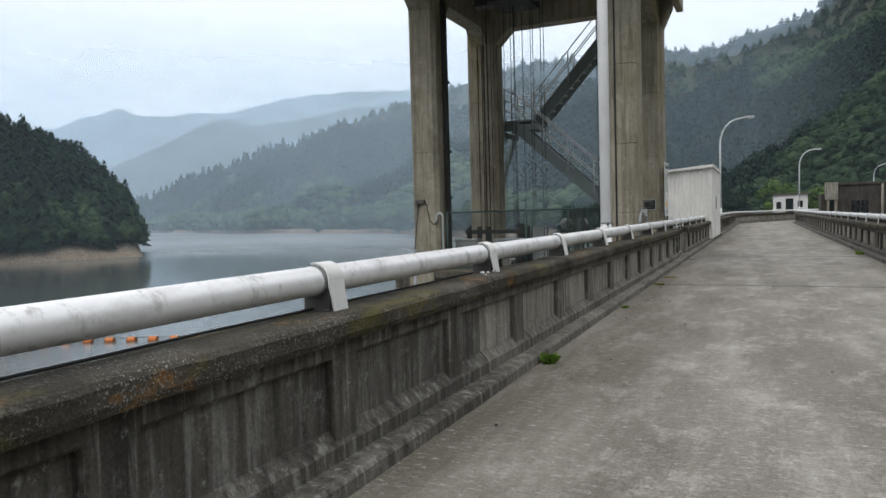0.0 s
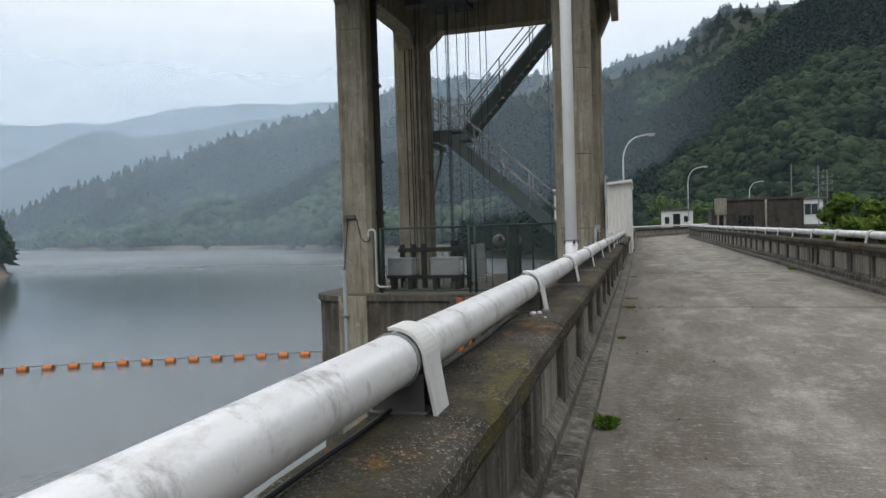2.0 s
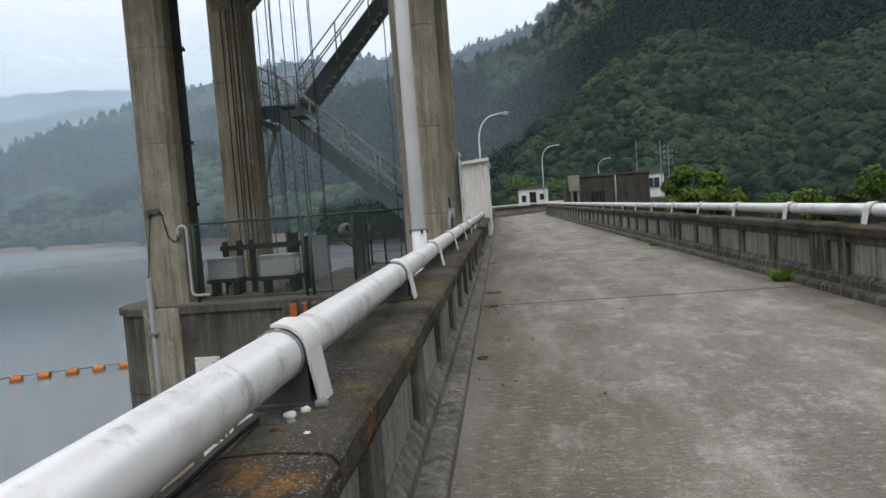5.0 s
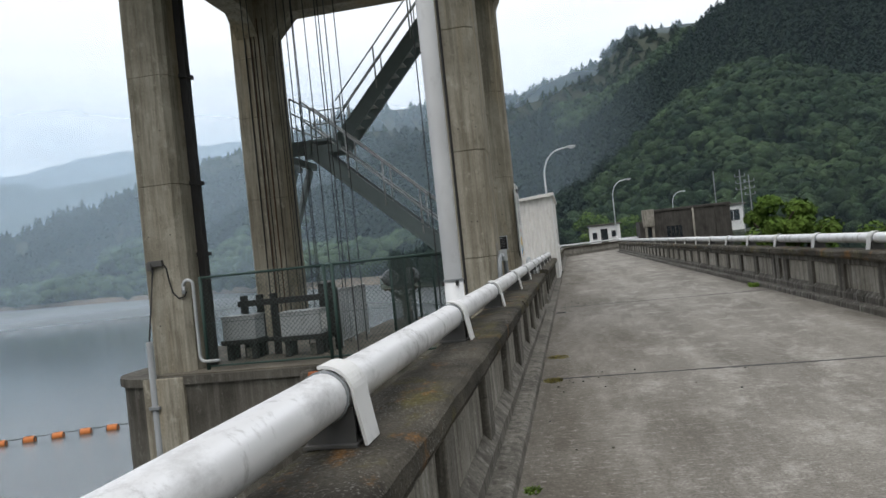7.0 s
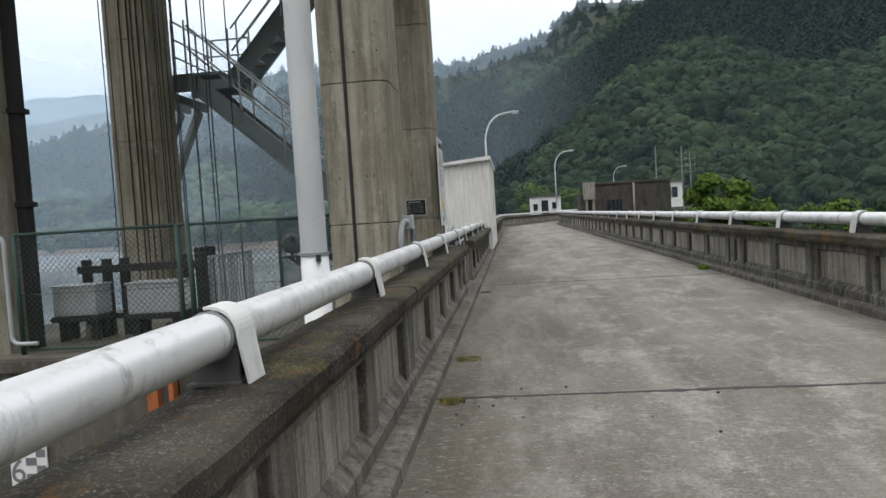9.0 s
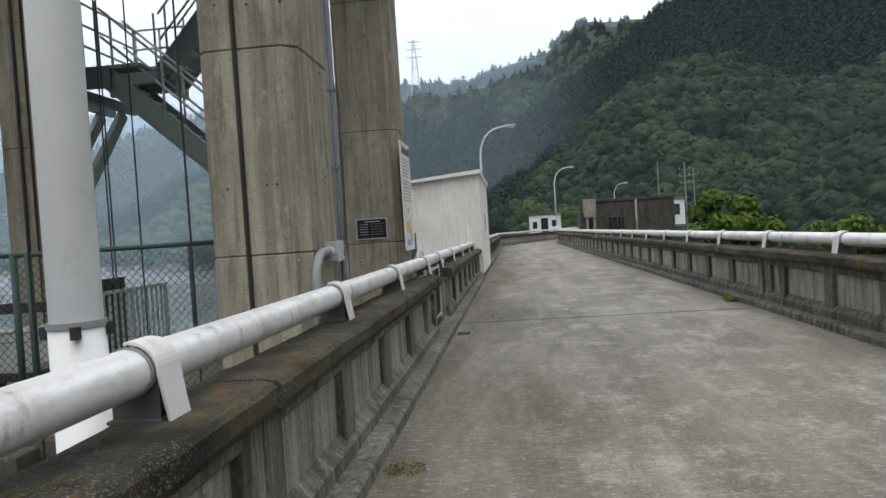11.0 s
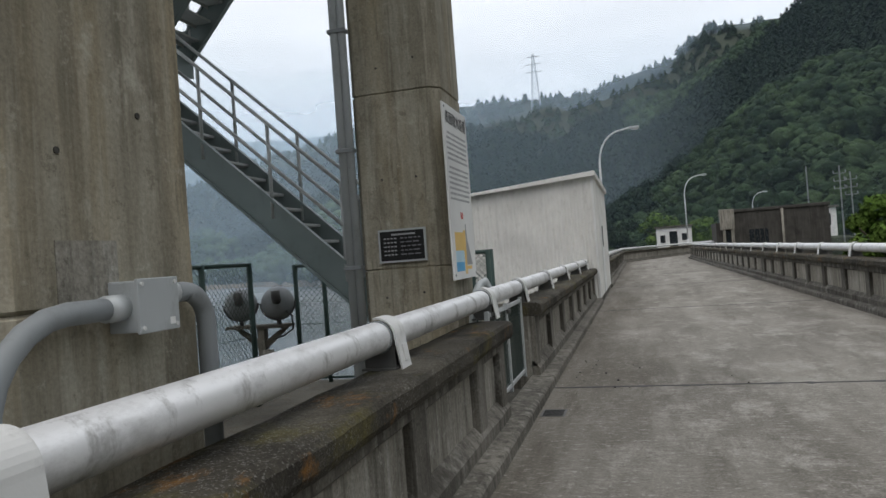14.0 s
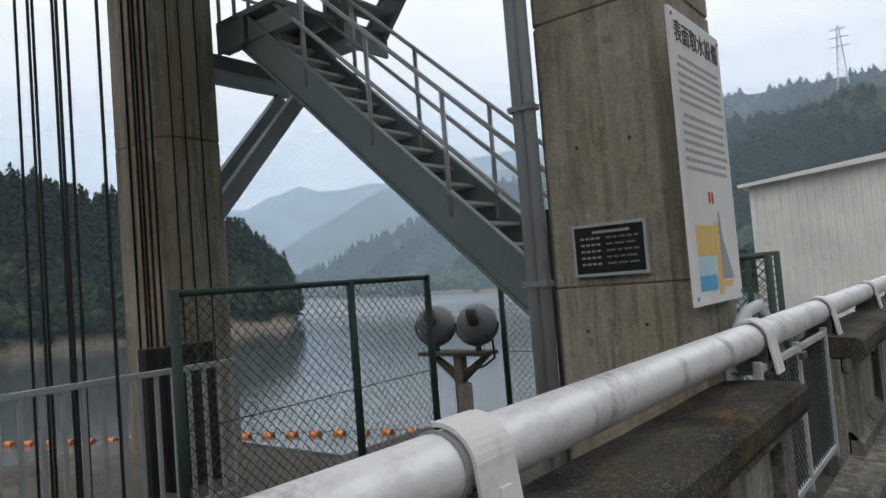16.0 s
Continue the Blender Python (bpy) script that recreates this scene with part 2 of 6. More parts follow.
M_COLUMN = concrete("column_concrete", (0.41, 0.385, 0.312), (0.245, 0.226, 0.175), (0.15, 0.135, 0.10), 0.55, tint=(0.36, 0.29, 0.175), pale=(0.52, 0.495, 0.415), grain_amount=0.6, blotch=(0.135, 0.12, 0.088), crust=(0.42, 0.395, 0.325))
M_PIER = concrete("pier_concrete", (0.135, 0.128, 0.108), (0.06, 0.056, 0.046), (0.20, 0.19, 0.165), 0.45, pale=(0.27, 0.26, 0.23))
M_DARKWALL = concrete("old_building_concrete", (0.085, 0.081, 0.073), (0.045, 0.043, 0.039), (0.115, 0.11, 0.10), 0.4)
M_PLATFORM = concrete("platform_concrete", (0.20, 0.185, 0.15), (0.10, 0.095, 0.08), (0.12, 0.085, 0.05), 0.3)
M_RAIL = pipe_material()
M_STRAP = paint("strap_white_paint", (0.70, 0.71, 0.70), 0.5, amount=0.3)
M_DARKSTEEL = paint("shadowed_steel", (0.09, 0.09, 0.088), 0.6, amount=0.4)
M_GALV = paint("galvanised_steel", (0.52, 0.55, 0.56), 0.45, 0.2, amount=0.25)
M_STAIR = paint("stair_grey_green_paint", (0.205, 0.255, 0.258), 0.5, 0.1, amount=0.2)
M_TREAD = paint("tread_steel", (0.46, 0.48, 0.48), 0.5, 0.2, amount=0.25)
M_GREEN = paint("green_fence_paint", (0.032, 0.068, 0.058), 0.6, amount=0.2)
M_WIRE = paint("wire_green", (0.06, 0.09, 0.08), 0.6, 0.1, amount=0.2)
M_BLACK = paint("black_steel", (0.022, 0.022, 0.022), 0.6, dirt=(0.07, 0.05, 0.035), amount=0.3)
M_CABLE = paint("cable_black", (0.02, 0.022, 0.024), 0.5, amount=0.1)
M_GREYBOX = paint("grey_cabinet_paint", (0.42, 0.45, 0.46), 0.5, amount=0.25)
M_CONDUIT = paint("grey_conduit", (0.23, 0.25, 0.26), 0.5, amount=0.25)
M_ORANGE = paint("rusty_orange_paint", (0.40, 0.12, 0.035), 0.7, dirt=(0.10, 0.05, 0.03), amount=0.7)
M_RUST = paint("rust_brown", (0.10, 0.055, 0.03), 0.8, dirt=(0.04, 0.03, 0.02), amount=0.6)
M_BUOY = paint("buoy_orange", (0.55, 0.17, 0.035), 0.5, amount=0.2)
M_WHITE = paint("white_paint", (0.76, 0.77, 0.76), 0.5, amount=0.15)
M_SHED = paint("shed_cream_sheet", (0.76, 0.76, 0.73), 0.5, dirt=(0.25, 0.22, 0.17), amount=0.2)
M_POLE = paint("pole_white_paint", (0.68, 0.70, 0.71), 0.45, amount=0.15)
M_SIGNWHITE = paint("sign_white", (0.78, 0.79, 0.78), 0.4, amount=0.06)
M_INK = paint("ink_dark", (0.03, 0.03, 0.035), 0.5, amount=0.1)
M_BAR = paint("ink_grey", (0.18, 0.18, 0.20), 0.5, amount=0.1)
M_MAROON = paint("ink_maroon", (0.10, 0.015, 0.02), 0.5, amount=0.1)
M_SIGNYEL = paint("sign_yellow", (0.78, 0.55, 0.20), 0.4, amount=0.05)
M_SIGNBLUE = paint("sign_blue", (0.12, 0.42, 0.72), 0.4, amount=0.05)
M_SIGNPALE = paint("sign_pale_blue", (0.50, 0.70, 0.82), 0.4, amount=0.05)
M_SIGNGREY = paint("sign_grey", (0.36, 0.37, 0.38), 0.4, amount=0.05)
M_RED = paint("sign_red", (0.55, 0.06, 0.05), 0.4, amount=0.05)
M_PLAQUE = paint("plaque_black", (0.008, 0.008, 0.009), 0.75, amount=0.1, dirt=(0.02, 0.02, 0.02))
M_GLASSDARK = paint("dark_window", (0.02, 0.025, 0.03), 0.2, amount=0.1)
M_ROCK = concrete("shore_rock", (0.26, 0.22, 0.17), (0.14, 0.115, 0.085), (0.09, 0.08, 0.06), 0.3, fine=2.0)
M_EARTH = concrete("forest_floor", (0.05, 0.06, 0.035), (0.025, 0.032, 0.02), (0.02, 0.025, 0.015), 0.3, fine=1.0)
M_CONIFER = foliage("conifer_needles", (0.013, 0.028, 0.018), (0.032, 0.056, 0.032), (0.018, 0.036, 0.024), 0.16)
M_BROAD = foliage("broadleaf_leaves", (0.026, 0.046, 0.025), (0.060, 0.096, 0.044), (0.034, 0.060, 0.031))
M_SHORELEAF = foliage("shore_leaves", (0.026, 0.050, 0.026), (0.078, 0.115, 0.052), (0.040, 0.068, 0.034), 0.06)
M_SPURLEAF = foliage("spur_leaves", (0.016, 0.034, 0.018), (0.056, 0.090, 0.038), (0.026, 0.050, 0.025), 0.13)
M_BRIGHT = foliage("young_leaves", (0.065, 0.12, 0.022), (0.12, 0.185, 0.038), (0.08, 0.14, 0.025), 0.5)
M_GRASS = foliage("grass_blades", (0.13, 0.24, 0.035), (0.20, 0.32, 0.06), (0.16, 0.26, 0.045), 6.0)
M_MOSS = foliage("dry_moss", (0.20, 0.18, 0.06), (0.28, 0.25, 0.09), (0.22, 0.2, 0.07), 6.0)
M_BARK = concrete("bark", (0.09, 0.07, 0.05), (0.05, 0.04, 0.03), (0.03, 0.025, 0.02), 0.3, fine=20)


# ---- mesh helpers ----
def part(name, bm, material, parent=None, label="", smooth=False):
    me = bpy.data.meshes.new(name)
    bm.to_mesh(me)
    bm.free()
    if smooth:
        for p in me.polygons:
            p.use_smooth = True
    me.materials.append(material)
    ob = new(name, me)
    if parent is not None:
        ob.parent = parent
        ob.matrix_parent_inverse = parent.matrix_world.inverted()
    if label:
        ob["label"] = label
    return ob


def thing(name, x=0, y=0, z=0, label="", category="", group="", kind=""):
    ob = new(name)
    ob.empty_display_size = 0.1
    ob.matrix_world = pose(x, y, z)
    bpy.context.view_layer.update()
    return tagged(ob, label, category, group, kind)


def box(bm, x0, x1, y0, y1, z0, z1, bevel=0.0, m=None):
    r = bmesh.ops.create_cube(bm, size=1.0)
    vs = r["verts"]
    bmesh.ops.scale(bm, vec=(x1 - x0, y1 - y0, z1 - z0), verts=vs)
    bmesh.ops.translate(bm, vec=((x0 + x1) / 2, (y0 + y1) / 2, (z0 + z1) / 2), verts=vs)
    if m is not None:
        bmesh.ops.transform(bm, matrix=m, verts=vs)
    if bevel:
        es = list({e for v in vs for e in v.link_edges})
        bmesh.ops.bevel(bm, geom=es, offset=bevel, segments=2, profile=0.6, affect="EDGES")
    return bm


def boxes(*specs, bevel=0.0):
    bm = bmesh.new()
    for s in specs:
        box(bm, *s, bevel=bevel)
    return bm


def tube(bm, pts, r, n=10, closed_ends=True):
    """A round bar along a polyline."""
    pts = [Vector(p) for p in pts]
    rings, a = [], None
    for i, p in enumerate(pts):
        d = (pts[min(i + 1, len(pts) - 1)] - pts[max(i - 1, 0)]).normalized()
        if a is None:
            a = d.cross(Vector((0, 0, 1)) if abs(d.z) < 0.95 else Vector((0, 1, 0))).normalized()
        else:
            a = (a - d * a.dot(d)).normalized()
        b = a.cross(d)
        rr = r[i] if isinstance(r, (list, tuple)) else r
        rings.append([bm.verts.new(p + rr * (math.cos(2 * math.pi * k / n) * a + math.sin(2 * math.pi * k / n) * b)) for k in range(n)])
    for q0, q1 in zip(rings, rings[1:]):
        for k in range(n):
            bm.faces.new((q0[k], q0[(k + 1) % n], q1[(k + 1) % n], q1[k]))
    if closed_ends:
        bm.faces.new(rings[0][::-1])
        bm.faces.new(rings[-1])
    return bm


def bar(p0, p1, r, n=8):
    return tube(bmesh.new(), [p0, p1], r, n)


def arc(c, r, a0, a1, n, plane="xz"):
    out = []
    for i in range(n + 1):
        a = radians(a0 + (a1 - a0) * i / n)
        u, v = r * math.cos(a), r * math.sin(a)
        out.append((c[0] + u, c[1], c[2] + v) if plane == "xz" else (c[0] + u, c[1] + v, c[2]) if plane == "xy" else (c[0], c[1] + u, c[2] + v))
    return out


def sweep(profile, path, closed=True, jitter=0.0, seed=0):
    """Draws a closed profile of (offset, z) along a path of (x, y, heading in degrees to the right of +y)."""
    bm = bmesh.new()
    rings = []
    for x, y, h in path:
        c, s = math.cos(radians(h)), math.sin(radians(h))
        ring = []
        for o, z in profile:
            j = Vector((0, 0, 0))
            if jitter:
                q = noise.noise_vector(Vector((o * 3 + seed, y * 1.9 + x, z * 5))) + 0.6 * noise.noise_vector(Vector((o * 7 + seed, y * 9.0, z * 13)))
                j = q * jitter
            ring.append(bm.verts.new((x + o * c + j.x, y - o * s, z + j.z)))
        rings.append(ring)
    n = len(profile)
    for a, b in zip(rings, rings[1:]):
        for k in range(n):
            bm.faces.new((a[k], a[(k + 1) % n], b[(k + 1) % n], b[k]))
    bm.faces.new(rings[0])
    bm.faces.new(rings[-1][::-1])
    bmesh.ops.recalc_face_normals(bm, faces=bm.faces[:])
    return bm


def mesh_from_arrays(name, verts, faces, material, smooth=False):
    """faces: an array of triangles or of quads."""
    me = bpy.data.meshes.new(name)
    k = faces.shape[1]
    me.vertices.add(len(verts))
    me.vertices.foreach_set("co", verts.astype(np.float32).ravel())
    me.loops.add(faces.size)
    me.loops.foreach_set("vertex_index", faces.astype(np.int32).ravel())
    me.polygons.add(len(faces))
    me.polygons.foreach_set("loop_start", np.arange(0, faces.size, k, dtype=np.int32))
    me.polygons.foreach_set("loop_total", np.full(len(faces), k, dtype=np.int32))
    me.update(calc_edges=True)
    me.validate()
    if smooth:
        me.polygons.foreach_set("use_smooth", np.ones(len(faces), dtype=bool))
    me.materials.append(material)
    return new(name, me)


# ---- dam, road and parapets ----
BEND_Y, BEND = 72.0, 20.0


def crest(x_off, y0, y1, step=0.25):
    """Path along the dam's crest at an offset from its axis: straight, then bent to the right."""
    out = []
    y = y0
    while y < min(y1, BEND_Y) - 1e-6:
        out.append((x_off, y, 0.0))
        y += step
    out.append((x_off, min(y1, BEND_Y), 0.0 if y1 <= BEND_Y else BEND / 2))
    if y1 > BEND_Y:
        s, c = math.sin(radians(BEND)), math.cos(radians(BEND))
        for d in (6, 14, 25, 40, 60, y1 - BEND_Y):
            out.append((x_off + d * s, BEND_Y + d * c, BEND))
    return out


LEFT, RIGHT = -1.54, 3.085
dam = part("dam_body", sweep([(-2.02, -0.03), (3.62, -0.03), (14.0, -34), (-2.02, -34)], crest(0, -25, 160, 4)), M_PIER)
tagged(dam, "old grey concrete dam body below the crest road", "dam", kind="structure")

ROAD_JOINTS = (-20.0, 13.92, 22.25, 30.9, 39.4, 47.9, 56.4, 64.9, 72.0)
road = thing("road", label="worn pale concrete crest road with dark joints", category="road", kind="structure")
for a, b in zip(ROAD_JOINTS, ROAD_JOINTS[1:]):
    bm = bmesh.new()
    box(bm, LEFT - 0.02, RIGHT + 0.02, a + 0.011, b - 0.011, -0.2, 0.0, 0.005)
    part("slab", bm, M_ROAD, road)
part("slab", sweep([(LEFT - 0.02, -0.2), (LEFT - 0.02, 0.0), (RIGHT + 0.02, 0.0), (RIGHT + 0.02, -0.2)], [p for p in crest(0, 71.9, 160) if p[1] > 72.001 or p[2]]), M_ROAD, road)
part("joint_filler", boxes((LEFT - 0.02, RIGHT + 0.02, -20, 72, -0.22, -0.03)), M_BLACK, road)

# crumbled dark seal in each joint
for yj in ROAD_JOINTS[1:-1]:
    bm = bmesh.new()
    rnd = random.Random(int(yj * 10))
    prev = None
    for k in range(78):
        xx = LEFT - 0.01 + (RIGHT - LEFT + 0.02) * k / 77
        w = 0.016 + 0.018 * rnd.random() + (0.03 if rnd.random() < 0.07 else 0.0)
        c = yj + 0.012 * noise.noise(Vector((xx * 2.0, yj, 0))) + rnd.uniform(-0.004, 0.004)
        cur = [bm.verts.new((xx, c - w, 0.0)), bm.verts.new((xx, c - w * 0.6, 0.004)), bm.verts.new((xx, c + w * 0.6, 0.004)), bm.verts.new((xx, c + w, 0.0))]
        if prev:
            for i in range(3):
                bm.faces.new((prev[i], cur[i], cur[i + 1], prev[i + 1]))
        prev = cur
    part("joint_seal", bm, M_BLACK, road, "crumbled dark seal in the road's joint")

# profiles: x is measured from the wall's road face outwards to the road (+)
CAP_PROFILE = [(-0.40, 0.76), (-0.40, 0.875), (-0.385, 0.893), (-0.30, 0.902), (-0.18, 0.904), (-0.06, 0.902), (-0.02, 0.892), (0.0, 0.87), (0.0, 0.80), (-0.015, 0.765), (-0.05, 0.755), (-0.09, 0.76)]
CORE_PROFILE = [(-0.39, -0.2), (-0.39, 0.77), (-0.14, 0.77), (-0.14, -0.2)]
FRIEZE_PROFILE = [(-0.15, 0.66), (-0.15, 0.765), (-0.085, 0.765), (-0.085, 0.675), (-0.10, 0.66)]
PLINTH_PROFILE = [(-0.15, 0.06), (-0.15, 0.27), (-0.13, 0.265), (-0.075, 0.205), (-0.06, 0.19), (-0.06, 0.06)]
KERB_PROFILE = [(-0.15, -0.1), (-0.15, 0.115), (-0.07, 0.105), (0.05, 0.10), (0.075, 0.093), (0.09, 0.075), (0.095, 0.0), (0.095, -0.1)]


def flip(profile):
    return [(-o, z) for o, z in profile]


def parapet(name, x, y0, y1, pilasters, side, label, old=False):
    wall = thing(name, x, y0, 0, label, "parapet wall", kind="structure")
    f = (lambda p: p) if side < 0 else flip
    m_panel, m_cap, m_wall = (M_PANEL_OLD, M_CAP_OLD, M_PARAPET_OLD) if old else (M_PANEL, M_CAP, M_PARAPET) if side < 0 else (M_PANEL, M_CAP_OLD, M_PARAPET_OLD)
    path = crest(x, y0, y1, 0.10 if y0 < 30 else 0.5)
    coarse = crest(x, y0, y1, 1.0)
    part("core", sweep(f(CORE_PROFILE), coarse), m_panel, wall, "pale recessed concrete panels")
    part("cap", sweep(f(CAP_PROFILE), path, jitter=0.010, seed=3 + y0), m_cap, wall, "mossy weathered coping with a chipped edge", smooth=False)
    part("frieze", sweep(f(FRIEZE_PROFILE), path, jitter=0.004, seed=7), m_wall, wall)
    part("plinth", sweep(f(PLINTH_PROFILE), path, jitter=0.006, seed=9), m_wall, wall)
    part("kerb", sweep(f(KERB_PROFILE), path, jitter=0.006, seed=11), m_wall, wall, "low kerb along the wall's foot")
    for yp, w in pilasters:
        bm = bmesh.new()
        xa, xb = sorted((x + (0.15 * side), x + (0.085 * side)))
        box(bm, xa, xb, max(yp - w / 2, y0), min(yp + w / 2, y1), 0.20, 0.68, 0.012)
        part("pilaster", bm, m_wall, wall)
    return wall


PITCH = 1.53
XL = -1.635
XR = 3.18
bays = lambda a, b, first, pitch=PITCH: [(first + pitch * k, 0.25) for k in range(-60, 140) if a + 0.1 < first + pitch * k < b - 0.1]
PAR_L = "weathered dark-streaked concrete parapet with recessed panels"
parapet("wall_upstream_1", XL, -20.0, 5.39, bays(-20, 5.39, 4.78), -1, PAR_L, True)
parapet("wall_upstream_2", XL, 5.41, 13.89, bays(5.41, 13.5, 12.43) + [(13.78, 0.24)], -1, PAR_L)
parapet("wall_upstream_3", XL, 13.91, 20.60, [(14.02, 0.24)] + bays(14.2, 20.3, 15.40, 1.43) + [(20.5, 0.22)], -1, PAR_L)
parapet("wall_upstream_4", XL, 22.42, 33.25, [(22.55, 0.28)] + bays(22.8, 33.2, 23.9), -1, PAR_L)
parapet("wall_upstream_5", XL, 40.05, 150.0, bays(40.1, 71.5, 41.0), -1, PAR_L)
for k, (a, b) in enumerate(((-20.0, 5.39), (5.41, 13.89), (13.91, 22.39), (22.41, 39.39), (39.41, 150.0))):
    parapet("wall_downstream_%d" % (k + 1), XR, a, b, [(a + 0.14, 0.26)] + bays(a + 0.5, min(b, 71.5) - 0.5, a + 0.14) + [(min(b, 71.8) - 0.14, 0.26)], 1, "weathered concrete parapet with pale recessed panels and a kerb")
# sill across the wicket's opening
part("sill", sweep(KERB_PROFILE, crest(XL, 20.6, 22.42, 0.2), jitter=0.004), M_PARAPET, tagged(thing("threshold", XL, 20.6, 0), "low concrete sill across the wicket opening", "sill", kind="structure"))


# ---- hand rails of thick pipe ----
def handrail(name, x, spans, straps, side, label, bend_from=None):
    r = thing(name, x, straps[0], 0.9, label, "handrail")
    for a, b in spans:
        bm = tube(bmesh.new(), [(px, py, 1.075) for px, py, _ in crest(x, a, b, 1.25)], 0.083, 20)
        part("pipe", bm, M_RAIL, r, smooth=True)
    for yp in straps:
        # strap over the pipe, down to the coping on the road side
        bm = bmesh.new()
        prof = []
        for a in range(100, -1, -10):
            prof.append((0.094 * math.cos(radians(a)), 1.075 + 0.094 * math.sin(radians(a))))
        prof += [(0.100, 1.03), (0.112, 0.96), (0.122, 0.905)]
        outer = [(ox + 0.011 * (1 if oz < 1.08 else math.cos(math.atan2(oz - 1.075, ox))), oz + (0.011 * math.sin(math.atan2(oz - 1.075, ox)) if oz >= 1.075 else 0)) for ox, oz in prof]
        ring = prof + outer[::-1]
        rows = []
        for dy in (-0.075, 0.075):
            rows.append([bm.verts.new((x - side * ox, yp + dy * (1.0 if oz > 1.0 else 0.95), oz)) for ox, oz in ring])
        n = len(ring)
        for k in range(n):
            bm.faces.new((rows[0][k], rows[0][(k + 1) % n], rows[1][(k + 1) % n], rows[1][k]))
        for k in range(len(prof) - 1):
            for row in rows:
                bm.faces.new((row[k], row[k + 1], row[n - 2 - k], row[n - 1 - k]))
        bmesh.ops.recalc_face_normals(bm, faces=bm.faces[:])
        strap = part("strap", bm, M_STRAP, r, "white-painted steel strap")
        # web plate and foot plate below the pipe
        bm = bmesh.new()
        lo, hi = sorted((x - side * 0.088, x + side * 0.085))
        box(bm, lo, hi, yp - 0.055, yp - 0.043, 0.903, 1.03)
        box(bm, lo, hi, yp + 0.043, yp + 0.055, 0.903, 1.03)
        box(bm, lo, lo + 0.012, yp - 0.043, yp + 0.043, 0.903, 1.0)
        box(bm, lo - 0.01, hi + 0.01, yp - 0.08, yp + 0.08, 0.90, 0.912, 0.002)
        part("bracket", bm, M_DARKSTEEL, r, "dark steel bracket under the pipe")
        if 15 < yp < 24 and side < 0:
            bm = bmesh.new()
            box(bm, -0.004, 0.004, -0.022, 0.022, -0.045, 0.045, 0.002, pose(x + 0.122, yp + 0.01, 0.985, 0, -9, 0))
            part("tab", bm, M_STRAP, strap)
        if yp < 40:
            bm = bmesh.new()
            tube(bm, [(x, yp - 0.092, 1.075), (x, yp - 0.080, 1.075)], 0.0895, 20)
            part("collar", bm, M_CONDUIT, strap, smooth=False)
    return r


straps_l = [3.34 - 2.5 * k for k in range(8, 0, -1)] + [3.34, 5.92, 8.42, 10.90, 13.34, 15.95, 18.33, 20.84] + [22.62, 25.0, 27.5, 30.0, 32.4]
handrail("handrail_upstream", -1.925, [(-20, 33.2)], straps_l, -1, "thick white-painted pipe handrail on the upstream parapet")
handrail("handrail_upstream_far", -1.925, [(40.1, 150)], [41 + 2.5 * k for k in range(13)], -1, "thick white-painted pipe handrail beyond the shed")
handrail("handrail_downstream", 3.46, [(-20, 150)], [12.75 + 2.45 * k for k in range(-11, 24)], 1, "thick white-painted pipe handrail on the downstream parapet")


# ---- distant land ----
EYE0 = (-0.8, 9.0, 1.45)


def polar(az, r):
    return EYE0[0] - r * np.sin(np.radians(az)), EYE0[1] + r * np.cos(np.radians(az))


def smooth_noise(x, y, seed, octaves=4):
    """Sum of turned sine waves: cheap and repeatable."""
    rng = np.random.RandomState(seed)
    out = np.zeros_like(x, dtype=float)
    for o in range(octaves):
        for _ in range(4):
            a = rng.uniform(0, 2 * np.pi)
            f = 2 ** o * rng.uniform(0.8, 1.3)
            out += np.sin(f * (x * np.cos(a) + y * np.sin(a)) + rng.uniform(0, 6.3)) / (2 ** o * 4)
    return out


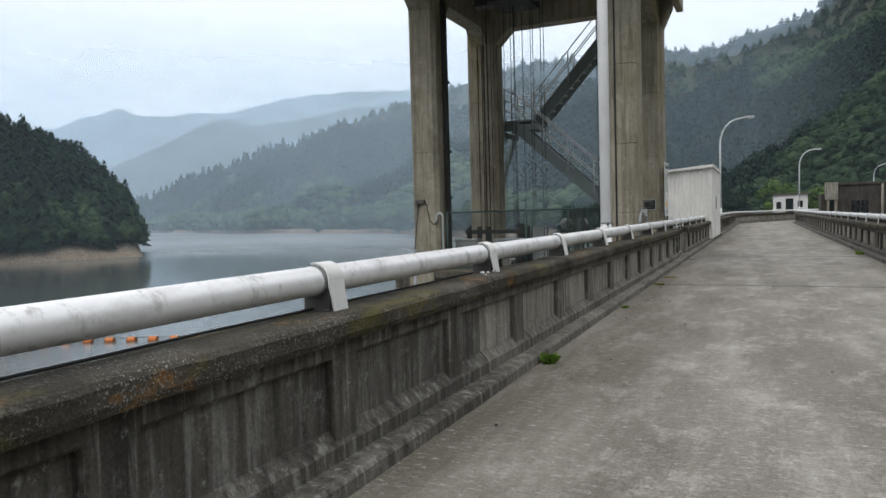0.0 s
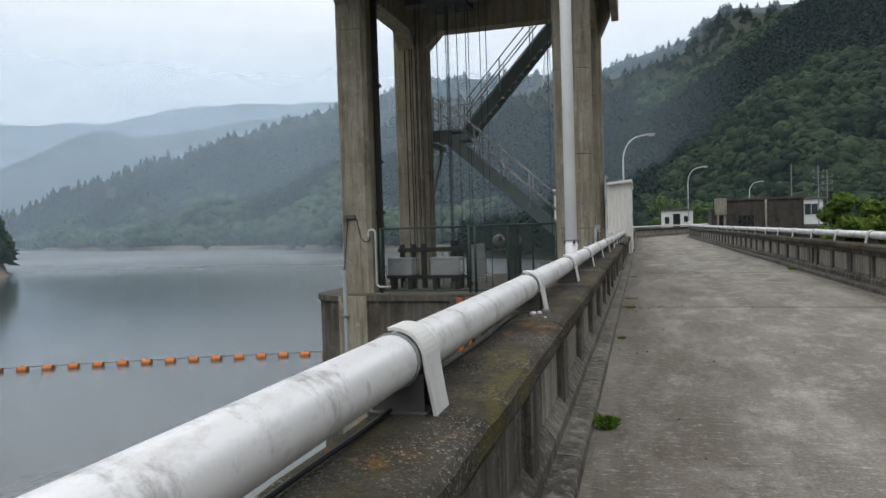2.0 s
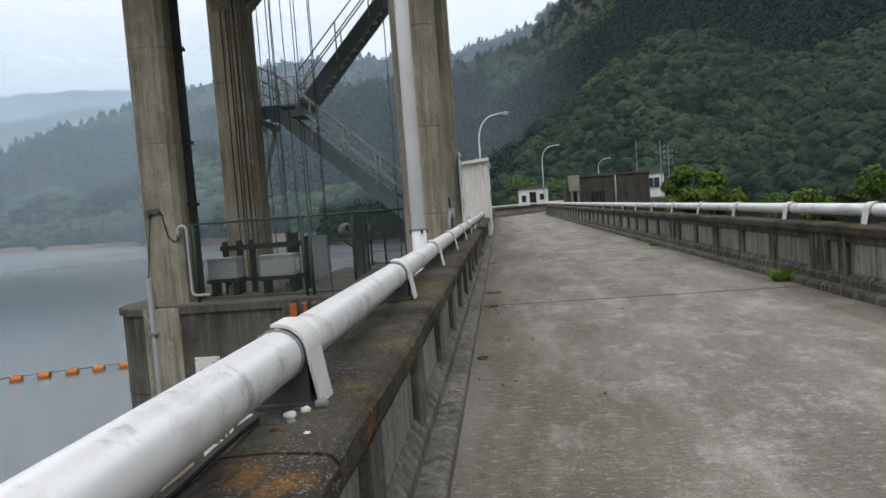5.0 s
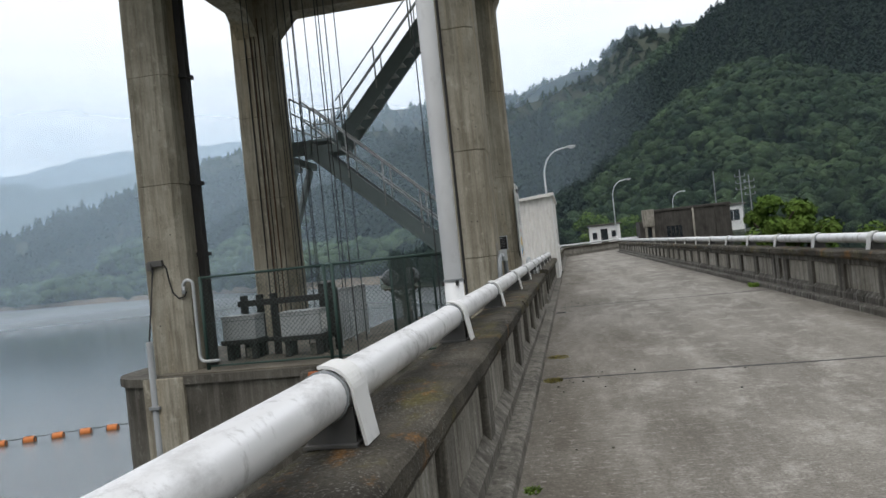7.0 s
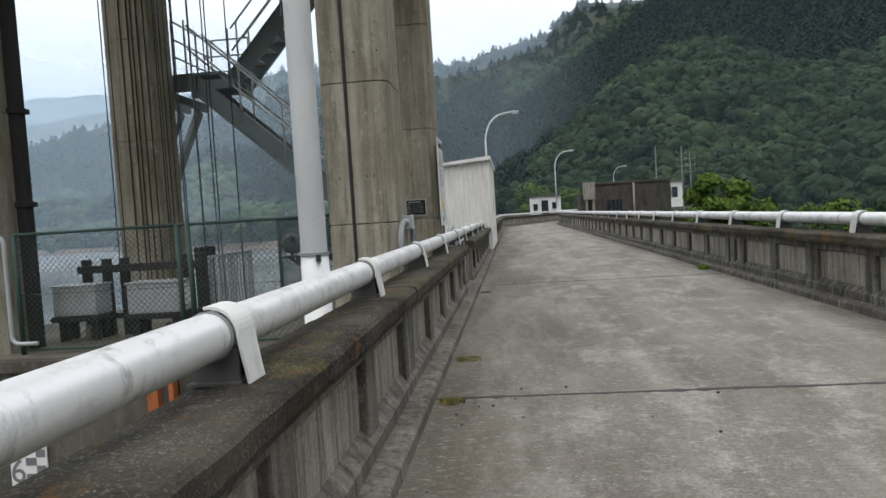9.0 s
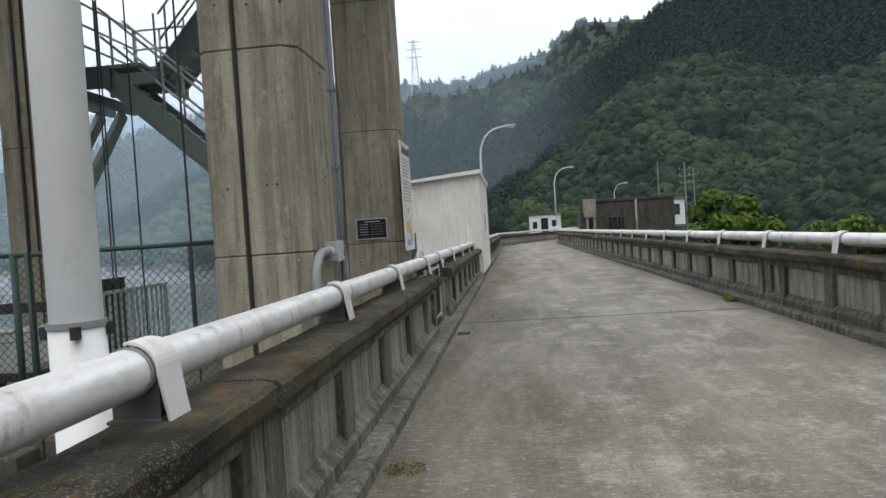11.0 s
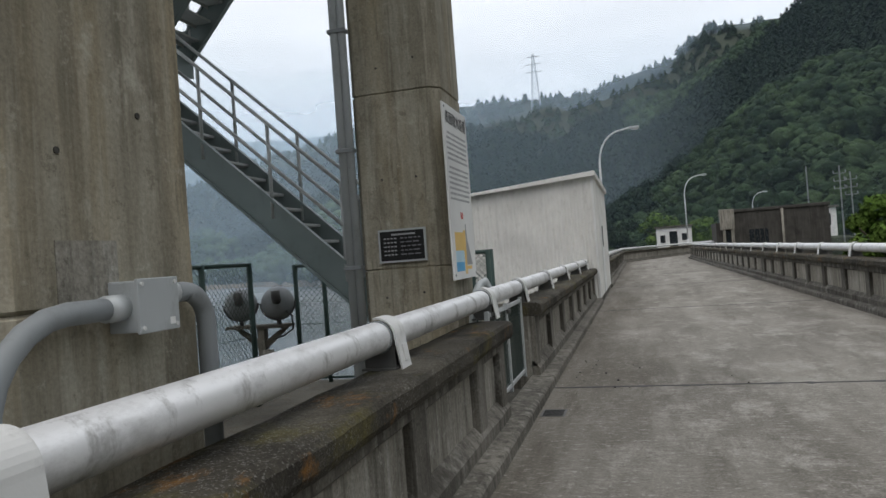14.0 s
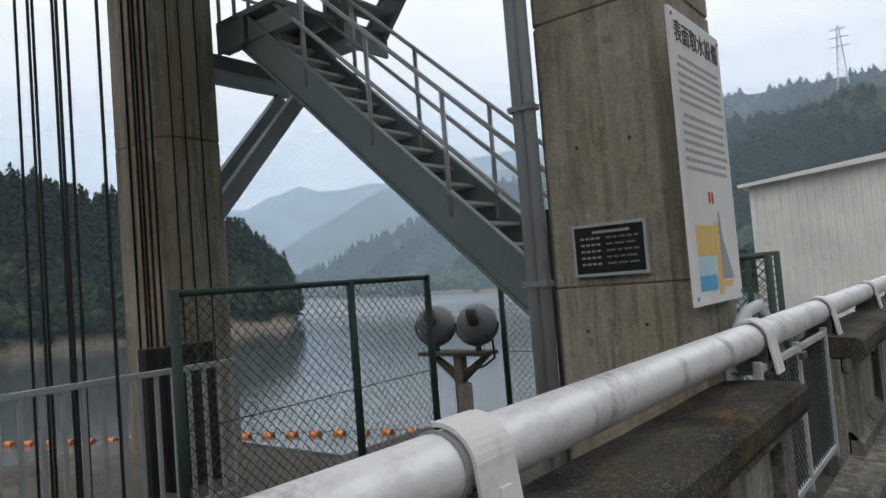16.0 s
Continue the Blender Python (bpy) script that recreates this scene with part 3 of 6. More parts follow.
class Ridge:
    """A hillside: from its foot to its crest, by bearing (degrees left of +y)."""

    def __init__(self, prof, foot, depth, z_foot, cover, bumps, seed, shape=1.0):
        self.az = np.array([p[0] for p in prof], float)[::-1]
        self.el = np.array([p[1] for p in prof], float)[::-1]
        self.faz = np.array([p[0] for p in foot], float)[::-1]
        self.fr = np.array([p[1] for p in foot], float)[::-1]
        self.depth, self.z_foot, self.cover, self.bumps, self.seed, self.shape = depth, z_foot, cover, bumps, seed, shape

    def at(self, az, s):
        rf = np.interp(az, self.faz, self.fr)
        rc = rf + self.depth
        zc = EYE0[2] + rc * np.tan(np.radians(np.interp(az, self.az, self.el))) - self.cover
        zc = zc + rc * 0.0024 * smooth_noise(az * 1.3, az * 0.7, self.seed + 50, 5)
        t = np.clip(s, 0, 1)
        r = rf + self.depth * s
        up = t ** self.shape * 0.9 + 0.1 * np.sin(t * np.pi / 2)
        z = self.z_foot + (zc - self.z_foot) * up
        x, y = polar(az, r)
        sc = 2 * np.pi / (self.depth * 0.45)
        w = np.sin(np.pi * np.clip(s, 0, 1)) ** 0.5
        z = z + self.bumps * smooth_noise(x * sc, y * sc, self.seed) * w
        back = np.clip(s - 1, 0, None)
        z = z - back * (zc - self.z_foot) * 1.2
        return x, y, z

    def mesh(self, name, material, n_az=160, n_s=40, s1=1.35):
        a = np.linspace(self.az[0], self.az[-1], n_az)
        s = np.linspace(-0.03, s1, n_s)
        A, S = np.meshgrid(a, s, indexing="ij")
        x, y, z = self.at(A, S)
        z = np.where(S < 0, self.z_foot - 4, z)
        verts = np.stack([x, y, z], -1).reshape(-1, 3)
        i, j = np.meshgrid(np.arange(n_az - 1), np.arange(n_s - 1), indexing="ij")
        k = (i * n_s + j).ravel()
        faces = np.stack([k, k + n_s, k + n_s + 1, k + 1], -1)[:, ::-1]
        return mesh_from_arrays(name, verts, faces, material, True)


def leaf_quads(n, rng, centre, radii, size, flat=0.2):
    """Small turned quads spread over the shell of an ellipsoid."""
    d = rng.normal(size=(n, 3))
    d /= np.linalg.norm(d, axis=1)[:, None]
    rad = rng.uniform(0.72, 1.05, n)[:, None]
    p = np.array(centre) + d * rad * np.array(radii)
    nrm = d + rng.normal(size=(n, 3)) * 0.42 + np.array([0, 0, flat])
    nrm /= np.linalg.norm(nrm, axis=1)[:, None]
    u = np.cross(nrm, rng.normal(size=(n, 3)))
    u /= np.linalg.norm(u, axis=1)[:, None]
    v = np.cross(nrm, u)
    sz = (size * rng.uniform(0.6, 1.35, n))[:, None]
    return np.stack([p - u * sz - v * sz * 0.7, p + u * sz * 0.8 - v * sz, p + u * sz + v * sz * 0.75, p - u * sz * 0.7 + v * sz], 1)


def crown_template(seed, lobes=6, leaves=60, size=0.04, level=2):
    """A crown of uneven rounded clumps with loose leaves about its outline: vertices and triangles."""
    rng = np.random.RandomState(seed)
    bm = bmesh.new()
    bmesh.ops.create_icosphere(bm, subdivisions=level, radius=1.0)
    bm.verts.index_update()
    ball = np.array([v.co[:] for v in bm.verts])
    tri = np.array([[v.index for v in f.verts] for f in bm.faces])
    bm.free()
    vs, fs, base = [], [], 0
    for k in range(lobes):
        a = 2 * np.pi * k / max(1, lobes - 1) + rng.uniform(-0.5, 0.5)
        rr = rng.uniform(0.16, 0.30) if k else 0.02
        c = np.array((rr * np.cos(a), rr * np.sin(a), rng.uniform(0.34, 0.72) if k else 0.76))
        r = rng.uniform(0.12, 0.22)
        rough = 1 + 0.48 * smooth_noise(ball[:, 0] * 3 + k * 5, ball[:, 1] * 3 + ball[:, 2] * 4, seed * 7 + k, 3)
        vs.append(c + ball * rough[:, None] * np.array((r, r, r * 1.12)))
        fs.append(tri + base)
        base += len(ball)
        q = leaf_quads(leaves // lobes, rng, c, (r * 1.08, r * 1.08, r * 1.2), size).reshape(-1, 3)
        n = np.arange(len(q)).reshape(-1, 4) + base
        vs.append(q)
        fs.append(np.concatenate([n[:, [0, 1, 2]], n[:, [0, 2, 3]]]))
        base += len(q)
    return np.concatenate(vs), np.concatenate(fs)


def conifer_template(seed, n=66):
    rng = np.random.RandomState(seed)
    h = rng.uniform(0.08, 1.0, n) ** 0.9
    a = rng.uniform(0, 2 * np.pi, n)
    rad = 0.20 * (1.02 - h) ** 0.8 * rng.uniform(0.5, 1.1, n)
    p = np.stack([rad * np.cos(a), rad * np.sin(a), h], 1)
    out = np.stack([np.cos(a), np.sin(a), np.full(n, -0.7)], 1)
    side = np.stack([-np.sin(a), np.cos(a), np.zeros(n)], 1)
    ln = (0.09 * (1.1 - h) + 0.03)[:, None]
    wd = (0.075 * (1.1 - h) + 0.016)[:, None]
    up = -out * 0.75
    up[:, 2] = 0.8
    return np.stack([p - side * wd + out * ln, p + side * wd + out * ln, p + side * wd * 0.35 + up * ln, p - side * wd * 0.35 + up * ln], 1)


def quads_as_triangles(q):
    n = np.arange(len(q) * 4).reshape(-1, 4)
    return q.reshape(-1, 3), np.concatenate([n[:, [0, 1, 2]], n[:, [0, 2, 3]]])


BROAD = [crown_template(10 + k, 8, 190, 0.034, 1) for k in range(6)]
BROAD_FAR = [crown_template(70 + k, 5, 30, 0.05, 1) for k in range(5)]
CONIFER = [quads_as_triangles(conifer_template(40 + k)) for k in range(5)]


def forest(name, x, y, z, h, templates, material, label, seed, width=(0.8, 1.2)):
    rng = np.random.RandomState(seed)
    n = len(x)
    turn = rng.uniform(0, 2 * np.pi, n)
    wide = rng.uniform(*width, n) * h
    which = rng.randint(0, len(templates), n)
    allv, allf, base = [], [], 0
    for k, (tv, tf) in enumerate(templates):
        sel = np.where(which == k)[0]
        if not len(sel):
            continue
        c, sn = np.cos(turn[sel])[:, None], np.sin(turn[sel])[:, None]
        w = wide[sel][:, None]
        X = x[sel][:, None] + (tv[None, :, 0] * c - tv[None, :, 1] * sn) * w
        Y = y[sel][:, None] + (tv[None, :, 0] * sn + tv[None, :, 1] * c) * w
        Z = z[sel][:, None] + tv[None, :, 2] * h[sel][:, None]
        allv.append(np.stack([X, Y, Z], -1).reshape(-1, 3))
        allf.append((tf[None] + (np.arange(len(sel)) * len(tv))[:, None, None]).reshape(-1, 3) + base)
        base += len(sel) * len(tv)
    return tagged(mesh_from_arrays(name, np.concatenate(allv), np.concatenate(allf), material, True), label, "forest", kind="stuff")


def scatter(ridge, n, az0, az1, s0, s1, seed, spread=1.0):
    rng = np.random.RandomState(seed)
    az = rng.uniform(az0, az1, n)
    s = s0 + (s1 - s0) * rng.uniform(0, 1, n) ** spread
    return (az, s, *ridge.at(az, s))


WATER = -10.0
# the near wooded headland in the lake
HEAD = Ridge([(80, 13), (70.4, 10.6), (67, 9.4), (63.7, 8.4), (57.5, 7.6), (55.3, 6.9), (53, 5.7), (51.5, 4.4), (50.3, 3.6), (49.6, 2.0), (49.2, 0.2), (48.9, -2.2)],
             [(80, 235), (60, 262), (50.5, 268), (48.9, 272)], 75, WATER, 11.0, 1.5, 3, 0.8)
# wooded slope over the far shore
SHORE = Ridge([(80, 1), (57, 1.2), (50, 1.6), (47.1, 2.5), (44.7, 4.0), (41, 5.4), (37.5, 6.4), (34.6, 7.3), (32.9, 7.9), (31, 7.5), (28.5, 8.2), (24.8, 8.6), (20, 8.8), (17, 9.7), (13, 10.5), (10.9, 10.1), (8, 9.3), (5, 8.6), (2, 7.5), (-2, 5)],
              [(80, 1300), (48, 1150), (42, 760), (35, 600), (30, 540), (25, 395), (15, 330), (8, 300), (-2, 280)], 480, WATER, 13.0, 14, 5, 1.5)
# steep hill beyond the dam's far end; past bearing -50 unseen, added to block low sky light
HILL = Ridge([(16, -2.5), (13, 0.5), (10, 4.0), (7.5, 6.6), (5.3, 8.2), (2, 10.0), (-2.7, 11.1), (-4.6, 11.7), (-7.2, 13.0), (-9.8, 14.2), (-11.6, 15.2), (-14.2, 16.6), (-20, 19.2), (-30, 23), (-50, 24), (-90, 27), (-140, 25), (-185, 20)],
             [(16, 275), (10, 245), (5, 215), (0, 200), (-10, 190), (-20, 175), (-50, 150), (-185, 130)], 300, -8.0, 6.0, 9, 8, 1.15)
# wooded spur in front of the steep hill
SPUR = Ridge([(3.5, -1.5), (1.2, 2.0), (-1.5, 4.0), (-4.5, 5.9), (-7.2, 8.1), (-10.2, 10.2), (-12.5, 11.6), (-14.5, 11.9), (-17.3, 11.3), (-20.5, 9.8), (-26, 8), (-36, 7)],
             [(3.5, 190), (-4, 160), (-10, 140), (-20, 125), (-36, 118)], 120, -8.0, 7.0, 4, 61, 0.95)
FAR_R = Ridge([(42, 1.0), (34, 7.0), (22, 10.7), (17.8, 11.9), (10.4, 12.0), (3, 11.9), (1, 12.6), (-3.5, 13.5), (-6.2, 15.5), (-11, 15.2), (-22, 17), (-40, 18)],
              [(42, 900), (0, 800), (-40, 700)], 350, WATER, -3.0, 16, 12, 1.0)
FAR_2 = Ridge([(80, 6), (57, 2.0), (51, 3.6), (49.1, 4.7), (46.2, 6.1), (44.3, 7.3), (42.4, 8.0), (41, 8), (39.9, 7.5), (37, 8.0), (31, 9.0), (27, 9.5), (20, 10), (8, 9)],
              [(80, 1900), (8, 1750)], 500, WATER, 0.0, 25, 15, 1.0)
FAR_1 = Ridge([(80, 7), (56.7, 6.8), (53.6, 7.0), (51.8, 7.9), (50.3, 8.3), (49.2, 8.7), (47.8, 8.1), (46, 8.2), (44.4, 8.5), (42.5, 8.4), (40.7, 8.8), (37.2, 9.7), (34.5, 10.1), (30.9, 10.3), (21.9, 10.6), (10, 10.5)],
              [(80, 2700), (10, 2700)], 600, WATER, 0.0, 30, 18, 1.0)

# Unseen ridge behind the camera, added to keep low sky light out.
BACK = Ridge([(185, 18), (140, 17), (100, 14), (78, 12)], [(185, 300), (100, 420), (78, 300)], 250, WATER, 0.0, 10, 33, 1.0)

ground = part("ground", sweep([(-4500, -60), (-4500, -36), (4500, -36), (4500, -60)], [(0, -4500, 0), (0, 4500, 0)]), M_EARTH)
tagged(ground, "dark valley floor that reaches the horizon", "ground", kind="structure")


def water_material():
    """Calm and mirror-like in the lee of the headland, ruffled by wind further out."""
    mat = bpy.data.materials.new("lake_water")
    nt = nodes_of(mat)
    n1 = noise_tex(nt, 0.9, 3, (1, 1, 1))
    n2 = noise_tex(nt, 0.05, 4, (1, 0.4, 1))
    b = mixc(nt, 0.5, n1, n2)
    g = nt.nodes.new("ShaderNodeNewGeometry")
    lee = nt.nodes.new("ShaderNodeVectorMath")
    lee.operation = "DISTANCE"
    lee.inputs[1].default_value = (-165, 85, -10)
    link(nt, g.outputs["Position"], lee.inputs[0])
    ruffled = nt.nodes.new("ShaderNodeMath")
    ruffled.operation = "ADD"
    link(nt, remap(nt, lee.outputs["Value"], 75, 130, 0.08, 0.27), ruffled.inputs[0])
    link(nt, remap(nt, lee.outputs["Value"], 150, 420, 0.0, 0.25), ruffled.inputs[1])
    surface(nt, (0.085, 0.098, 0.100), ruffled.outputs[0], bump=b, strength=0.13, dist=0.3, spec=0.75)
    return mat


M_WATER = water_material()
water = part("water", boxes((-3000, -2.0, -400, 3000, -13.0, WATER)), M_WATER)
tagged(water, "calm grey reservoir water with a faint ripple", "lake", kind="structure")

for rid, nm, mt, lb in ((HEAD, "headland", M_ROCK, "rocky wooded headland in the lake"), (SHORE, "far_shore", M_EARTH, "wooded slope over the far shore"),
                        (BACK, "sky_blocking_hills", M_EARTH, "unseen bare hills behind the camera, added to block low sky light"), (SPUR, "spur", M_EARTH, "wooded spur in front of the steep hillside"), (HILL, "hillside", M_EARTH, "steep wooded hillside beyond the dam"), (FAR_R, "far_hill", M_EARTH, "hazy wooded hill behind the hillside"),
                        (FAR_2, "mountain_ridge", M_EARTH, "hazy blue mountain ridge"), (FAR_1, "far_mountain", M_EARTH, "pale far mountains in the haze")):
    tagged(rid.mesh(nm, mt), lb, "hill", kind="structure")


# bare rock between the water and the trees
a_ = np.linspace(4, 56, 200)
A_, S_ = np.meshgrid(a_, np.linspace(-0.012, 0.012, 6), indexing="ij")
x_, y_, z_ = SHORE.at(A_, S_)
z_ = np.where(S_ < -0.01, WATER - 2, WATER + 0.6 + np.clip(S_, 0, 1) * 260 + 0.9 * smooth_noise(x_ * 0.08, y_ * 0.08, 91))
i_, j_ = np.meshgrid(np.arange(199), np.arange(5), indexing="ij")
k_ = (i_ * 6 + j_).ravel()
tagged(mesh_from_arrays("shore_rocks", np.stack([x_, y_, z_], -1).reshape(-1, 3), np.stack([k_, k_ + 6, k_ + 7, k_ + 1], -1)[:, ::-1], M_ROCK), "bare brown rock along the far waterline", "shore", kind="structure")


def clear_of_water(t, margin):
    az, s, x, y, z = t
    k = z > WATER + margin
    return az[k], s[k], x[k], y[k], z[k]


rngf = np.random.RandomState(5)
az, s, x, y, z = clear_of_water(scatter(HEAD, 2300, 49.0, 79, 0.02, 1.05, 21), 3.2)
edge = (s < 0.35) | (az < 52.5)
pick = edge & (rngf.uniform(size=len(x)) < 0.65)
forest("headland_conifers", x[~pick], y[~pick], z[~pick] - 1, rngf.uniform(9, 18, (~pick).sum()), CONIFER, M_CONIFER, "dark conifers on the headland", 1, (0.9, 1.3))
forest("headland_broadleaves", x[pick], y[pick], z[pick] - 1.5, rngf.uniform(8, 12, pick.sum()), BROAD, M_BROAD, "green broadleaved trees at the headland's edge", 2)
az, s, x, y, z = clear_of_water(scatter(SHORE, 5600, 1, 52, 0.004, 1.02, 22, 1.35), 1.2)
low = (s < 0.09) | ((smooth_noise(x * 0.02, y * 0.02, 77) > 0.45) & (s < 0.4))
forest("far_shore_broadleaves", x[low], y[low], z[low] - 2, rngf.uniform(15, 25, low.sum()), BROAD_FAR, M_SHORELEAF, "pale green broadleaved trees along the far shore", 3, (1.1, 1.7))
forest("far_shore_conifers", x[~low], y[~low], z[~low] - 1, rngf.uniform(13, 21, (~low).sum()), CONIFER, M_CONIFER, "dark conifer woods over the far shore", 4, (1.2, 1.7))
az, s, x, y, z = scatter(HILL, 7200, -30, 15, 0.0, 1.03, 23, 0.9)
pat = smooth_noise(x * 0.016, y * 0.016, 31, 3)
bl = (pat > 0.28) & (az < 0)
forest("hillside_broadleaves", x[bl], y[bl], z[bl] - 2, rngf.uniform(9, 15, bl.sum()), BROAD, M_BROAD, "green broadleaved woods on the steep hillside", 5, (0.9, 1.3))
forest("hillside_conifers", x[~bl], y[~bl], z[~bl] - 1, rngf.uniform(9, 15, (~bl).sum()), CONIFER, M_CONIFER, "dark cedar stands on the steep hillside", 6, (0.95, 1.3))
az, s, x, y, z = scatter(SPUR, 1750, -30, 3, 0.0, 1.04, 27, 0.85)
forest("spur_broadleaves", x, y, z - 1.5, rngf.uniform(6, 12.5, len(x)), BROAD, M_SPURLEAF, "layered green broadleaved trees on the spur", 8, (0.95, 1.4))
az, s, x, y, z = scatter(FAR_R, 2600, -30, 40, 0.45, 1.03, 24)
forest("far_hill_trees", x, y, z - 2, rngf.uniform(9, 16, len(x)), CONIFER, M_BROAD, "hazy woods on the far hill", 7, (1.4, 2.0))


# ---- tinted see-through sheets that imitate distance haze ----
# Adds a curved translucent sheet that veils what lies behind in painted haze.
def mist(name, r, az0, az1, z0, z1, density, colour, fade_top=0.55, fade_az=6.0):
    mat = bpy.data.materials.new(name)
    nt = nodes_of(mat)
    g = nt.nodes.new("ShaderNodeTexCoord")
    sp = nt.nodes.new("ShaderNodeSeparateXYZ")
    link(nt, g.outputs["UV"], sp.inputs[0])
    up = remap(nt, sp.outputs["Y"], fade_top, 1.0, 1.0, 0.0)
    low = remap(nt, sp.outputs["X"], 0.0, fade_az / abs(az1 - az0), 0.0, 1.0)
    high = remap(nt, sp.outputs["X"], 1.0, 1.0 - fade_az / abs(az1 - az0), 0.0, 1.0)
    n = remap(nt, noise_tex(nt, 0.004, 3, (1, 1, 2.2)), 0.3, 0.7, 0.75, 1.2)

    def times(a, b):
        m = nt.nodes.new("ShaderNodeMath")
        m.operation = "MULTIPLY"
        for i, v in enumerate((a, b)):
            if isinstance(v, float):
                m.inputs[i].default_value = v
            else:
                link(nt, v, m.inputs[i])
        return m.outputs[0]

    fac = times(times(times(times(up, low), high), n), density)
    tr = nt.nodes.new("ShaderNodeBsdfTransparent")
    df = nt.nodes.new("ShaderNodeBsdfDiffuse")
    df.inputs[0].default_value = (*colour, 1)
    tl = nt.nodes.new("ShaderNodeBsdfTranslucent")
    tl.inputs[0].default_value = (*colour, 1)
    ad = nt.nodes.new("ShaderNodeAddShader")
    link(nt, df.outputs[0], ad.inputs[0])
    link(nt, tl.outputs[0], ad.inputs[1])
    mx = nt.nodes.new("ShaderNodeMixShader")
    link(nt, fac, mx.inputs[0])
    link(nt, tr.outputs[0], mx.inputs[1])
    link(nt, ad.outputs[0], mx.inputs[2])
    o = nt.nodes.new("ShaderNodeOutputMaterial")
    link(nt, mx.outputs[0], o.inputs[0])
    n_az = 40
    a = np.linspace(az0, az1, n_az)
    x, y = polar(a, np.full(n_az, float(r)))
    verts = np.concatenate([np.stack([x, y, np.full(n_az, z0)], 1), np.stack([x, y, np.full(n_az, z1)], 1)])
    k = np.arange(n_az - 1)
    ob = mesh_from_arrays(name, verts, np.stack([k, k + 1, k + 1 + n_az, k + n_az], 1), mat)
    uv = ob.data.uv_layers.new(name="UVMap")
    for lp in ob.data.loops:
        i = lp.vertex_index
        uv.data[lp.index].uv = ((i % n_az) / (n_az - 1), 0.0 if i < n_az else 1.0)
    return tagged(ob, "added translucent sheet that imitates blue distance haze", "mist", kind="stuff")


# Haze tints of the sheets, bluer and denser with distance.
BLUE_HAZE = (0.42, 0.53, 0.62)
FAR_HAZE = (0.42, 0.535, 0.655)
mist("haze_sheet_headland", 225, 38, 95, -9.9, 130, 0.05, BLUE_HAZE, 0.4, 8.0)
mist("haze_sheet_near", 385, 17, 95, -9.9, 190, 0.17, BLUE_HAZE, 0.4, 10.0)
mist("haze_sheet_shore", 290, -8, 46, -9.9, 120, 0.12, BLUE_HAZE, 0.45, 8.0)
mist("haze_sheet_slope", 720, 8, 95, -9.9, 300, 0.12, BLUE_HAZE, 0.45, 10.0)
mist("haze_sheet_valley", 1050, 20, 95, -9.9, 380, 0.07, BLUE_HAZE, 0.5, 10.0)
mist("haze_sheet_middle", 1110, -30, 26, -9.9, 420, 0.27, FAR_HAZE, 0.5, 10.0)
mist("haze_sheet_ridge", 1700, 14, 95, -9.9, 560, 0.35, FAR_HAZE, 0.55, 8.0)
mist("haze_sheet_far", 2400, -20, 95, -9.9, 700, 0.42, (0.47, 0.575, 0.70), 0.55, 10.0)
mist("haze_sheet_hill", 119, -60, 24, -9.9, 110, 0.042, (0.36, 0.48, 0.58), 0.5, 10.0)


# ---- intake tower ----
tower = thing("intake_tower", -5.1, 18.9, 0, "tall stained concrete intake tower on four columns beside the road", "tower")
COLS = {"A": (-8.12, -7.38, 16.72, 17.38), "B": (-8.06, -7.11, 20.67, 21.34), "C": (-2.91, -2.15, 16.18, 17.08), "D": (-2.96, -2.14, 20.66, 21.44)}


def chamfered(bm, x0, x1, y0, y1, z0, z1, c=0.10):
    """A column lift with cut corners and slightly rounded ends."""
    ring = [(x0 + c * 0.4, y0), (x1 - c, y0), (x1, y0 + c), (x1, y1 - c * 0.4), (x1 - c * 0.4, y1), (x0 + c * 0.4, y1), (x0, y1 - c * 0.4), (x0, y0 + c * 0.4)]
    levels = [(z0, 0.014), (z0 + 0.012, 0.0), (z1 - 0.012, 0.0), (z1, 0.014)]
    cx, cy = (x0 + x1) / 2, (y0 + y1) / 2
    rows = []
    for z, inset in levels:
        k = 1 - inset / 0.4
        rows.append([bm.verts.new((cx + (x - cx) * k, cy + (y - cy) * k, z)) for x, y in ring])
    n = len(ring)
    for a, b in zip(rows, rows[1:]):
        for i in range(n):
            bm.faces.new((a[i], a[(i + 1) % n], b[(i + 1) % n], b[i]))
    bm.faces.new(rows[0][::-1])
    bm.faces.new(rows[-1])


for key, (x0, x1, y0, y1) in COLS.items():
    lifts = [-0.02, 1.4, 2.97, 4.77, 7.88] if key in "CD" else [-0.02, 3.14, 4.98, 6.3, 7.88]
    col = None
    for a, b in zip(lifts, lifts[1:]):
        bm = bmesh.new()
        chamfered(bm, x0, x1, y0, y1, a, b)
        ob = part("column" if col is None else "lift", bm, M_COLUMN, tower if col is None else col, "stained tan concrete column cast in lifts" if col is None else "")
        col = col or ob
